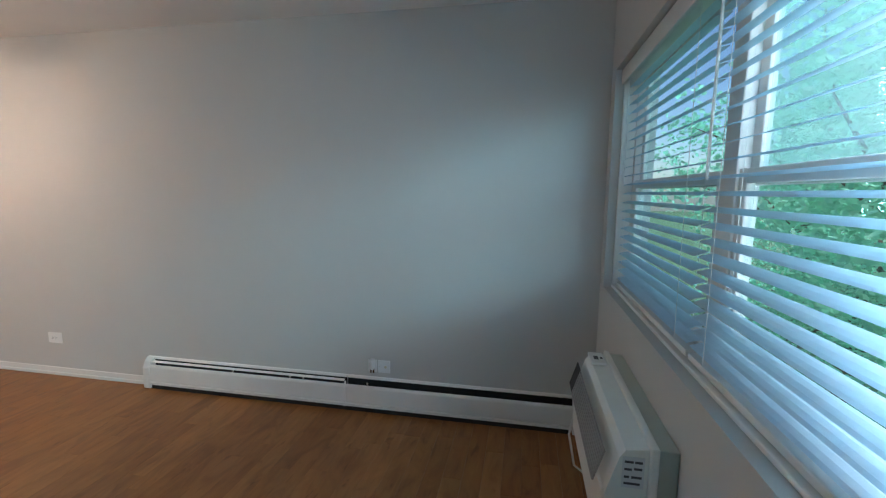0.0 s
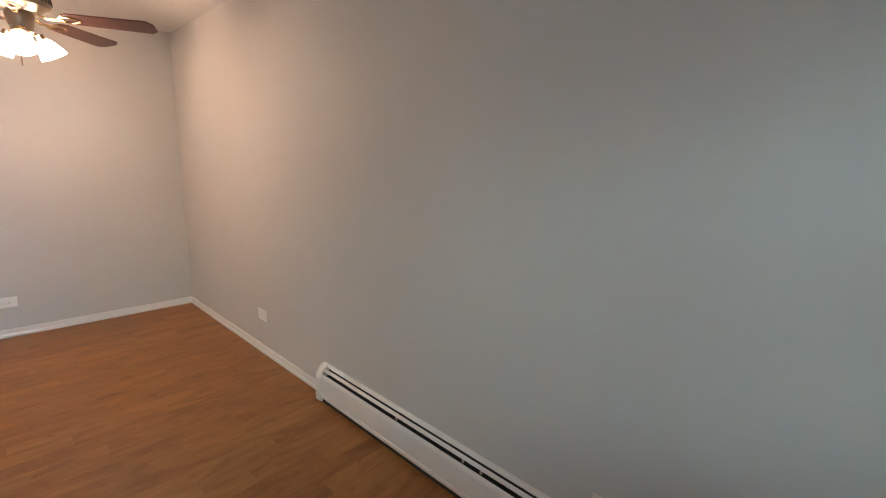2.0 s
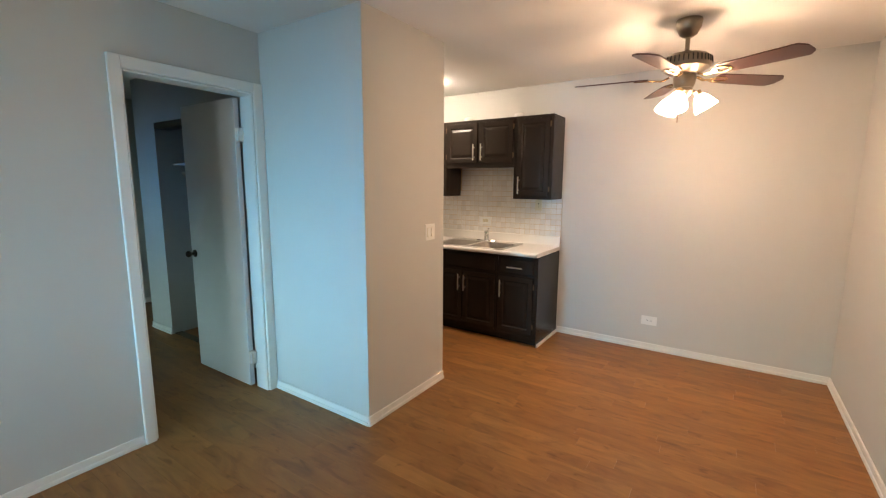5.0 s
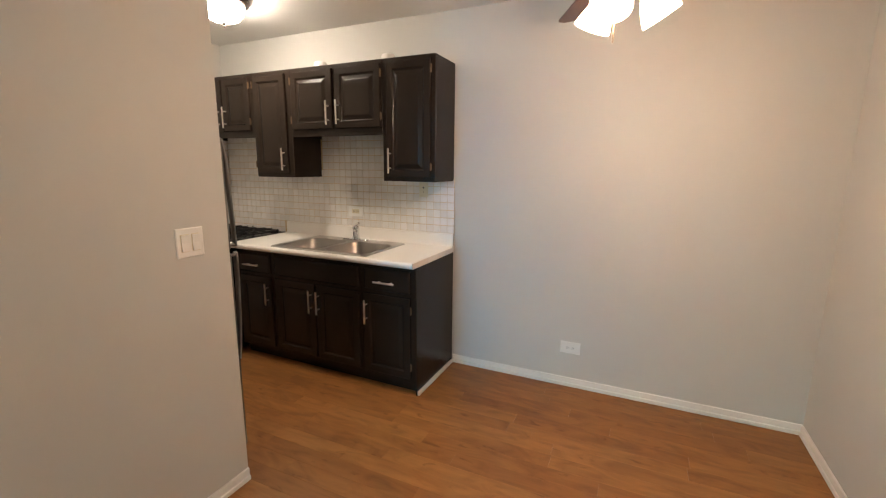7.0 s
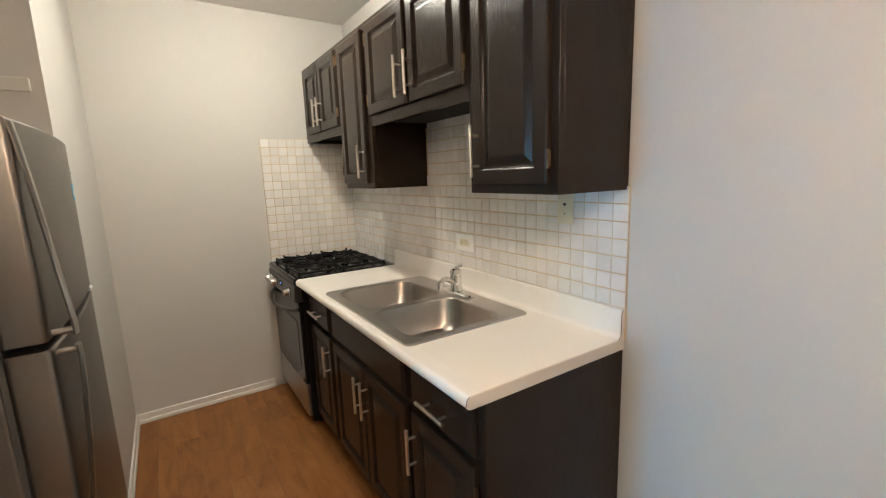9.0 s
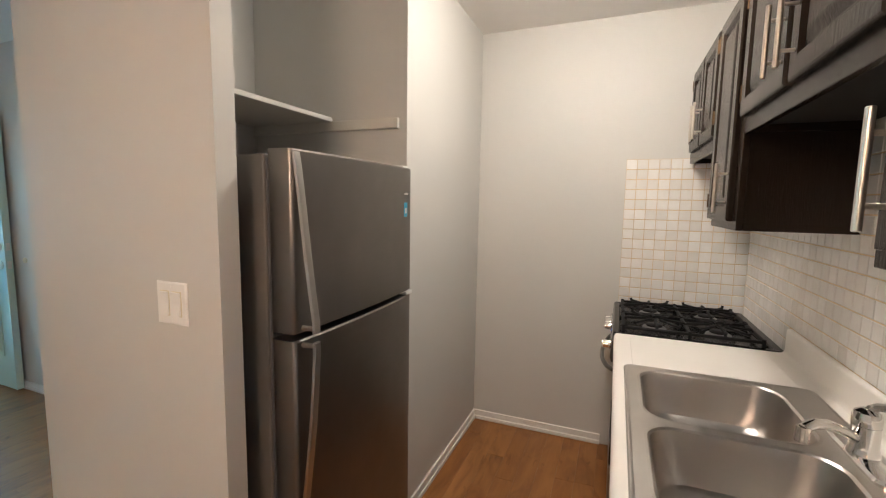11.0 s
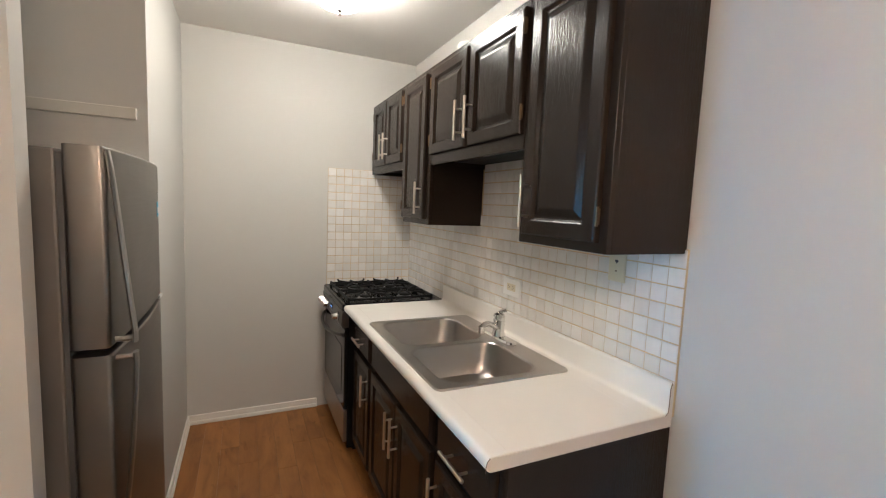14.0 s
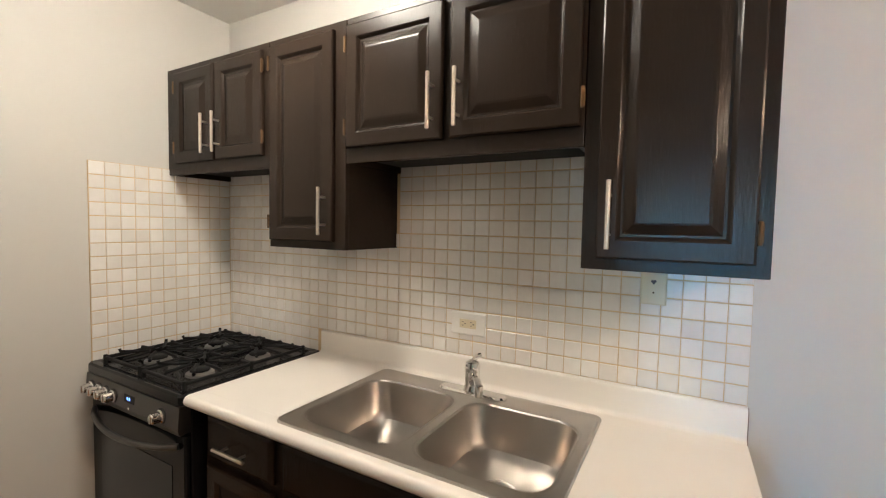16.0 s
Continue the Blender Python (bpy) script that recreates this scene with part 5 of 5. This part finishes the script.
def entrance_door():
    """A six-panel leaf swung into the room, nearly flat against the wall behind it. Built shut along x, then turned."""
    w, h, t = 0.845, 2.045, 0.044
    c = thing("door_2", (0, 0, 0), "white six-panel entrance door standing wide open", "door", kind="structure")

    def yz(rings):
        # plate_rings faces +x; turn it to face +y with its width along -x
        bm = plate_rings(rings)
        bmesh.ops.transform(bm, verts=bm.verts, matrix=Matrix.Rotation(radians(90), 4, "Z"))
        return bm
    part("leaf", box(-w, 0, -t / 2 - 0.018, t / 2 - 0.018, 0.010, h, 0.002), M_FRONT, c, smooth=False)
    cols = ((0.125, 0.375), (0.470, 0.720))
    rows_ = ((0.255, 0.760), (0.955, 1.590), (1.690, 1.890))
    f = t / 2 - 0.018
    for a, b in cols:
        for z0, z1 in rows_:
            r = [(a, b, z0, z1, f + 0.0003), (a + 0.002, b - 0.002, z0 + 0.002, z1 - 0.002, f + 0.007), (a + 0.010, b - 0.010, z0 + 0.010, z1 - 0.010, f + 0.008), (a + 0.022, b - 0.022, z0 + 0.022, z1 - 0.022, f + 0.002), (a + 0.034, b - 0.034, z0 + 0.034, z1 - 0.034, f + 0.002), (a + 0.048, b - 0.048, z0 + 0.048, z1 - 0.048, f + 0.008)]
            part("panel", yz(r), M_FRONT, c, "raised panel", smooth=False)
    m = Matrix.Rotation(radians(-90), 4, "X")
    part("door_knob", lathe([(0.0, 0.0), (0.032, 0.0), (0.032, 0.006), (0.012, 0.010), (0.011, 0.026), (0.023, 0.034), (0.026, 0.044), (0.018, 0.052), (0.0, 0.053)], (-w + 0.060, f, 0.960), 20, m), M_NICKEL, c, "nickel door knob")
    part("deadbolt", lathe([(0.0, 0.0), (0.030, 0.0), (0.030, 0.008), (0.022, 0.014), (0.0, 0.015)], (-w + 0.060, f, 1.095), 20, m), M_NICKEL, c, "nickel deadbolt")
    part("thumb_turn", box(-w + 0.055, -w + 0.065, f + 0.014, f + 0.030, 1.080, 1.110, 0.002), M_NICKEL, c, smooth=False)
    for z in (0.960, 1.095):
        part("latch_plate", box(-w - 0.0015, -w + 0.0005, -0.030, -0.006, z - 0.028, z + 0.028, 0.0005), M_NICKEL, c, smooth=False)
    cu = bpy.data.curves.new("number", "FONT")
    cu.body, cu.size, cu.extrude, cu.align_x = "34", 0.085, 0.0025, "CENTER"
    tmp = bpy.data.objects.new("number", cu)
    me = bpy.data.meshes.new_from_object(tmp)
    bpy.data.objects.remove(tmp)
    n = bmesh.new()
    n.from_mesh(me)
    bmesh.ops.transform(n, verts=n.verts, matrix=Matrix.Translation((-w / 2, f + 0.003, 1.610)) @ Matrix.Rotation(radians(180), 4, "Z") @ Matrix.Rotation(radians(90), 4, "X"))
    part("door_number", n, M_NICKEL, c, "metal house number", smooth=False)
    part("peephole", rod((-w / 2, f - 0.001, 1.505), (-w / 2, f + 0.004, 1.505), 0.008, 12), M_BRASS, c)
    c.matrix_world = pose(XE + 0.010, -1.283, 0.0, 0, 0, -0.4)
    return c


entrance_door()
single("door_stop", lathe([(0.0, 0.0), (0.020, 0.0), (0.020, 0.008), (0.012, 0.014), (0.0, 0.016)], (4.66, YS, 1.000), 16, Matrix.Rotation(radians(-90), 4, "X")), M_CREAM, (4.66, YS, 1.000), "round cream bumper on the wall behind the door", "door stop")
single("closet_header", box(2.195, 2.334, -3.199, -2.301, 2.030, 2.089, 0.003), M_DARKWOOD, (2.27, -2.75, 2.030), "dark brown wooden header over the closet opening", "closet header", kind="structure", smooth=False)
single("closet_track", box(2.24, 2.31, -3.199, -2.301, 0.0005, 0.012, 0.003), M_DARKWOOD, (2.27, -2.75, 0.0), "dark brown sliding-door track on the closet floor", "closet track", kind="structure", smooth=False)
single("closet_rod", rod((2.09, -3.218, 1.62), (2.09, -2.422, 1.62), 0.014, 12), M_NICKEL, (2.12, -2.9, 1.606), "metal hanging rod inside the closet", "closet rod")
single("closet_shelf", box(1.951, 2.18, -3.219, -2.422, 1.70, 1.716, 0.002), M_TRIM, (1.88, -2.88, 1.70), "white shelf inside the closet", "shelf")

# ---- outside ----
GZ = -2.9
single("ground", box(-60, 140, -120, 120, GZ - 0.5, GZ), M_GRASS, (0, 0, GZ), "grassy ground one storey below", "ground", kind="structure", smooth=False)
single("walkway", box(XE + 0.22, 6.68, -4.6, 2.3, -0.17, -0.012, 0.006), M_CONCRETE, (6.2, -1, -0.17), "concrete access walkway outside the entrance", "walkway", kind="structure", smooth=False)
c = thing("walkway_railing", (6.50, -1.2, -0.012), "black metal railing with slim pickets along the walkway", "railing")
part("top_rail", box(6.465, 6.515, -4.5, -0.1, 1.040, 1.075, 0.006), M_RAIL, c, smooth=False)
part("bottom_rail", box(6.475, 6.505, -4.5, -0.1, 0.070, 0.095, 0.004), M_RAIL, c, smooth=False)
for y in (-4.48, -2.25, -0.12):
    part("post", box(6.470, 6.510, y - 0.02, y + 0.02, -0.012, 1.040, 0.003), M_RAIL, c, smooth=False)
first = None
for k in range(33):
    y = -4.35 + k * 0.128
    if first is None:
        first = part("picket", box(6.484, 6.496, y - 0.006, y + 0.006, 0.095, 1.040), M_RAIL, c, smooth=False)
    else:
        p = new("picket", first.data)
        p.parent = c
        p.location = (0, k * 0.128, 0)


def apartment_house():
    """A low cream-brick house across the court, with narrow windows and planters."""
    x, y0, y1, z1 = 15.0, -12.0, -1.2, 2.49
    c = thing("apartment_house", (x + 3, (y0 + y1) / 2, GZ), "cream brick apartment house with dark narrow windows", "house")
    wins = [(-4.00, 0.08), (-4.57, 0.08), (-2.40, 0.08), (-6.2, 0.08), (-6.77, 0.08), (-8.6, 0.08), (-9.17, 0.08)]
    part("wall", box(x, x + 6, y0, y1, GZ, z1), M_MORTAR, c, smooth=False)
    # courses of brick on the face that looks across the court
    bm = bmesh.new()
    for r in range(34):
        z = z1 - 0.10 - r * 0.15
        yy = y0 + (0.22 if r % 2 else 0.0)
        while yy < y1 - 0.4:
            if not any(wy - 0.20 < yy + 0.425 and yy < wy + 0.20 and wz - 0.2 < z < wz + 1.45 for wy, wz in wins):
                join(bm, box(x - 0.012, x, yy, yy + 0.425, z - 0.138, z))
            yy += 0.44
    part("brickwork", bm, M_CREAMBRICK, c, "rows of cream bricks", smooth=False)["kind"] = "stuff"
    part("coping", box(x - 0.10, x + 6.1, y0 - 0.1, y1 + 0.1, z1, z1 + 0.16, 0.02), M_COPING, c, smooth=False)
    part("ledge", box(x - 0.28, x - 0.012, y0, y1, -1.62, -1.42, 0.02), M_COPING, c, smooth=False)
    part("roof_fence", box(x + 0.9, x + 1.0, y0 + 0.3, y1 - 0.3, z1 - 0.01, z1 + 0.92, 0.01), M_BARK, c, "dark fence round the roof terrace", smooth=False)
    for wy, wz in wins:
        w = part("window", box(x - 0.006, x + 0.012, wy - 0.145, wy + 0.145, wz, wz + 1.35), M_DARKGLASS, c, "dark narrow window", smooth=False)
        fr = box(x - 0.03, x - 0.007, wy - 0.165, wy - 0.135, wz, wz + 1.37)
        fr = box(x - 0.03, x - 0.007, wy + 0.135, wy + 0.165, wz, wz + 1.37, bm=fr)
        fr = box(x - 0.03, x - 0.007, wy - 0.1345, wy + 0.1345, wz + 0.62, wz + 0.68, bm=fr)
        part("frame", fr, M_RAIL, w, smooth=False)
        part("sill", box(x - 0.10, x - 0.005, wy - 0.20, wy + 0.20, wz - 0.08, wz - 0.002, 0.01), M_COPING, w, smooth=False)
    return c


apartment_house()
for wy in (-4.00, -4.57):
    c = thing("planter_box", (14.83, wy, -0.42), "dark window box full of leafy plants", "planter", "planters under the far windows")
    part("trough", box(14.76, 14.987, wy - 0.275, wy + 0.275, -0.42, -0.03, 0.01), M_BARK, c, smooth=False)
    rnd = random.Random(int(-wy * 100))
    n = bmesh.new()
    for k in range(160):
        p = Vector((14.83 + rnd.uniform(-0.1, 0.1), wy + rnd.uniform(-0.27, 0.27), -0.04 + abs(rnd.gauss(0, 0.10))))
        q = Matrix.Translation(p) @ Euler((rnd.uniform(0, 6), rnd.uniform(0, 6), rnd.uniform(0, 6))).to_matrix().to_4x4()
        n.faces.new([n.verts.new(q @ Vector(v)) for v in ((-0.03, -0.04, 0), (0.03, -0.03, 0.01), (0.02, 0.05, 0), (-0.03, 0.03, -0.01))])
    part("foliage", n, M_LEAF, c, smooth=False)


def tree(at, height, spread, count, seed, leaf=0.065, low=0.42):
    rnd = random.Random(seed)
    c = thing("tree", at, "leafy deciduous tree with a spreading crown", "tree", "trees in the court")
    x, y, z = at
    trunk = tube([(x, y, z), (x + 0.05, y - 0.04, z + height * 0.25), (x + 0.12, y + 0.05, z + height * 0.5), (x + 0.1, y, z + height * 0.78)], 0.001, 8)
    bmesh.ops.delete(trunk, geom=trunk.verts[:], context="VERTS")
    stems = [((x, y, z), (x + 0.12, y + 0.05, z + height * 0.55), 0.20, 0.10)]
    tips = []
    for k in range(11):
        a, s = rnd.uniform(0, 6.28), rnd.uniform(0.5, 1.0)
        base = Vector((x + 0.1, y + 0.03, z + height * rnd.uniform(0.28, 0.55)))
        tip = Vector((x + spread * s * math.cos(a), y + spread * s * math.sin(a), z + height * rnd.uniform(low, 0.98)))
        stems.append((base, tip, 0.065, 0.015))
        tips += [base.lerp(tip, u) for u in (0.45, 0.7, 0.9, 1.0)]
    bm = None
    for a, b, r0, r1 in stems:
        bm = rod(a, b, r0, 8, r1, bm=bm)
    part("trunk", bm, M_BARK, c)
    co, fa = [], []
    for t in tips:
        for _ in range(5):
            o = t + Vector((rnd.gauss(0, 0.5), rnd.gauss(0, 0.5), rnd.gauss(0, 0.45)))
            for _ in range(count // (len(tips) * 5)):
                p = o + Vector((rnd.gauss(0, 0.28), rnd.gauss(0, 0.28), rnd.gauss(0, 0.2)))
                q = Euler((rnd.gauss(0, 0.7), rnd.gauss(0, 0.7), rnd.uniform(0, 6.28))).to_matrix()
                s = leaf * rnd.uniform(0.7, 1.3)
                i = len(co)
                for v in ((-0.5, -1, 0), (0.5, -1, 0.1), (0.85, 0.1, 0), (0.0, 1.2, -0.15), (-0.85, 0.1, 0)):
                    co.append(p - Vector(at) + q @ (Vector(v) * s))
                fa.append((i, i + 1, i + 2, i + 3, i + 4))
    me = bpy.data.meshes.new("crown")
    me.from_pydata(co, [], fa)
    me.materials.append(M_LEAF)
    ob = new("crown", me)
    ob.parent = c
    return c


tree((10.6, 2.3, GZ), 6.9, 2.5, 16000, 31, 0.036)
tree((10.2, 6.0, GZ), 7.4, 2.6, 16000, 37, 0.036)
tree((9.6, 3.9, GZ), 4.3, 1.9, 12000, 41, 0.036, 0.2)
tree((9.2, 0.9, GZ), 4.0, 1.5, 9000, 43, 0.036, 0.2)
tree((11.5, 9.0, GZ), 4.8, 2.2, 10000, 47, 0.040, 0.2)
tree((14.0, 3.4, GZ), 9.6, 3.2, 9000, 3)
tree((16.5, 7.5, GZ), 10.5, 3.6, 9000, 5)
tree((13.0, 8.0, GZ), 9.0, 3.2, 8000, 8)
tree((18.5, 3.0, GZ), 11.0, 3.8, 8000, 11)
tree((12.5, 12.5, GZ), 9.8, 3.4, 8000, 19)
tree((19.5, 13.0, GZ), 11.5, 4.2, 8000, 23)
tree((23.5, -5.0, GZ), 9.5, 3.6, 6000, 14)
tree((24.0, -9.0, GZ), 9.0, 3.6, 6000, 17)

# Self-lit sheet added for the bright distance; it brightens leaves and slats too.
single("backdrop", box(78, 78.2, -70, 110, GZ, 36), M_FAR, (78, 20, GZ), "added glowing sheet that stands for the bright hazy distance", "backdrop", kind="structure", smooth=False)

# ---- floor planks and wall tiles, piece by piece ----
floor = single("floor", box(-0.12, XE + 0.22, -4.87, YN + 0.12, -0.15, -0.006), M_JOINT, (0, 0, 0), "floor of warm brown oak-look planks", "floor", kind="structure", smooth=False)
PW, PL = 0.100, 0.92


def plank_mesh(w, l):
    n = bmesh.new()
    e = 0.0007
    lo = [n.verts.new(v) for v in ((0.0003, 0.0003, -0.006), (w - 0.0003, 0.0003, -0.006), (w - 0.0003, l - 0.0003, -0.006), (0.0003, l - 0.0003, -0.006))]
    mid = [n.verts.new(v) for v in ((0.0003, 0.0003, -0.0007), (w - 0.0003, 0.0003, -0.0007), (w - 0.0003, l - 0.0003, -0.0007), (0.0003, l - 0.0003, -0.0007))]
    hi = [n.verts.new(v) for v in ((e, e, 0), (w - e, e, 0), (w - e, l - e, 0), (e, l - e, 0))]
    for a, b in ((lo, mid), (mid, hi)):
        for i in range(4):
            n.faces.new((a[i], a[(i + 1) % 4], b[(i + 1) % 4], b[i]))
    n.faces.new(hi)
    return finish(n, M_FLOOR, "plank", False)


planks = {}
far_co, far_fa = [], []
rnd = random.Random(21)
ncol = int(math.ceil(XE / PW))
for i in range(ncol):
    x0 = i * PW
    w = min(PW, XE - x0)
    lo, hi = (YK, YN) if x0 < 1.51 else ((-4.75, YN) if x0 > 1.6 else (-1.35, YN))
    y = lo - rnd.uniform(0.0, PL)
    while y < hi - 0.001:
        a, b = max(y, lo), min(y + PL, hi)
        if b - a > 0.01:
            if b < -1.30 and x0 > 1.6:
                # boards of the dim bedroom, one joined sheet
                k = len(far_co)
                far_co += [(x0 + 0.0004, a + 0.0004, -0.0002), (x0 + w - 0.0004, a + 0.0004, -0.0002), (x0 + w - 0.0004, b - 0.0004, -0.0002), (x0 + 0.0004, b - 0.0004, -0.0002)]
                far_co += [(vx, vy, -0.006) for vx, vy, _ in far_co[k:k + 4]]
                far_fa += [(k, k + 1, k + 2, k + 3)] + [(k + 4 + q, k + 4 + (q + 1) % 4, k + (q + 1) % 4, k + q) for q in range(4)]
            else:
                key = (round(w, 3), round(b - a, 3))
                if key not in planks:
                    planks[key] = plank_mesh(w, b - a)
                p = new("plank", planks[key])
                p.parent = floor
                p.location = (x0, a, 0)
        y += PL
far_me = bpy.data.meshes.new("far_planks")
far_me.from_pydata(far_co, [], far_fa)
far_me.materials.append(M_FLOOR)
far = new("far_planks", far_me)
far.parent = floor
far["kind"] = "stuff"

TP = 0.0565


def tile_verts(y, z, w, h, d):
    """A pillow-edged tile lying against x = 0, as rings."""
    o, u = 0.0021, 0.0014
    rings = ((0.004, 0.0), (d - 0.0015, 0.0), (d, 0.002))
    return [v for x, e in rings for v in ((x, y + u + e, z + o + e), (x, y + w - u - e, z + o + e), (x, y + w - u - e, z + h - o - e), (x, y + u + e, z + h - o - e))]


TILE_FACES = [(0, 1, 5, 4), (1, 2, 6, 5), (2, 3, 7, 6), (3, 0, 4, 7), (4, 5, 9, 8), (5, 6, 10, 9), (6, 7, 11, 10), (7, 4, 8, 11), (8, 9, 10, 11)]


def tile_mesh(cells, name):
    co, fa = [], []
    for y, z, w, h in cells:
        i = len(co)
        co += tile_verts(y, z, w, h, 0.0115)
        fa += [tuple(i + k for k in f) for f in TILE_FACES]
    me = bpy.data.meshes.new(name)
    me.from_pydata(co, [], fa)
    me.materials.append(M_TILE)
    return me


def spread_tiles(parent, cells, m, cut):
    """Tiles nearer than cut are single pieces, the rest one joined part."""
    cache, rest = {}, []
    for y, z, w, h in cells:
        if cut(y):
            key = (round(w, 4), round(h, 4))
            if key not in cache:
                cache[key] = tile_mesh([(0, 0, w, h)], "tile")
            t = new("tile", cache[key])
            t.parent = parent
            t.matrix_local = m @ Matrix.Translation((rnd.uniform(-0.0004, 0.0003), y, z))
        else:
            rest.append((y, z, w, h))
    if rest:
        t = new("far_tiles", tile_mesh(rest, "far_tiles"))
        t.parent = parent
        t.matrix_local = m
        t["kind"] = "stuff"


tiles_w = single("backsplash_west", box(0.0005, 0.0085, YK + 0.001, -0.40, 0.90, 1.72, bm=box(0.0005, 0.0085, -0.3999, -0.0005, 0.90, 1.403)), M_GROUT, (0, 0, 0), "white square-tile backsplash with tan grout behind the sink", "backsplash", kind="structure", smooth=False)
cells = []
k = 0
y = 0.0
while y > YK + 0.015:
    w = min(TP, y - YK - 0.012)
    top = 1.39 if y > -0.40 or -1.60 < y <= -1.20 else 1.70
    if -0.40 < y - w / 2 or -1.59 < y - w / 2 < -1.20:
        top = 1.395
    z = 1.0068 if y > -1.60 else 1.0068 - 2 * TP
    while z < (1.40 if y > -0.40 else top + 0.02):
        cells.append((y - w, z, w, TP))
        z += TP
    y -= TP
spread_tiles(tiles_w, cells, Matrix(), lambda q: q > -1.50)
tiles_s = single("backsplash_south", box(0.009, 0.632, YK + 0.0005, YK + 0.0085, 0.90, 1.734), M_GROUT, (0, 0, 0), "white square-tile panel with tan grout beside the stove", "backsplash", kind="structure", smooth=False)
turn = Matrix.Translation((0, YK, 0)) @ Matrix.Rotation(radians(90), 4, "Z")
cells = []
for i in range(11):
    for j in range(15):
        cells.append((-0.632 + i * 0.0566, 0.8865 + j * 0.0565, 0.0566, 0.0565))
spread_tiles(tiles_s, cells, turn, lambda q: True)
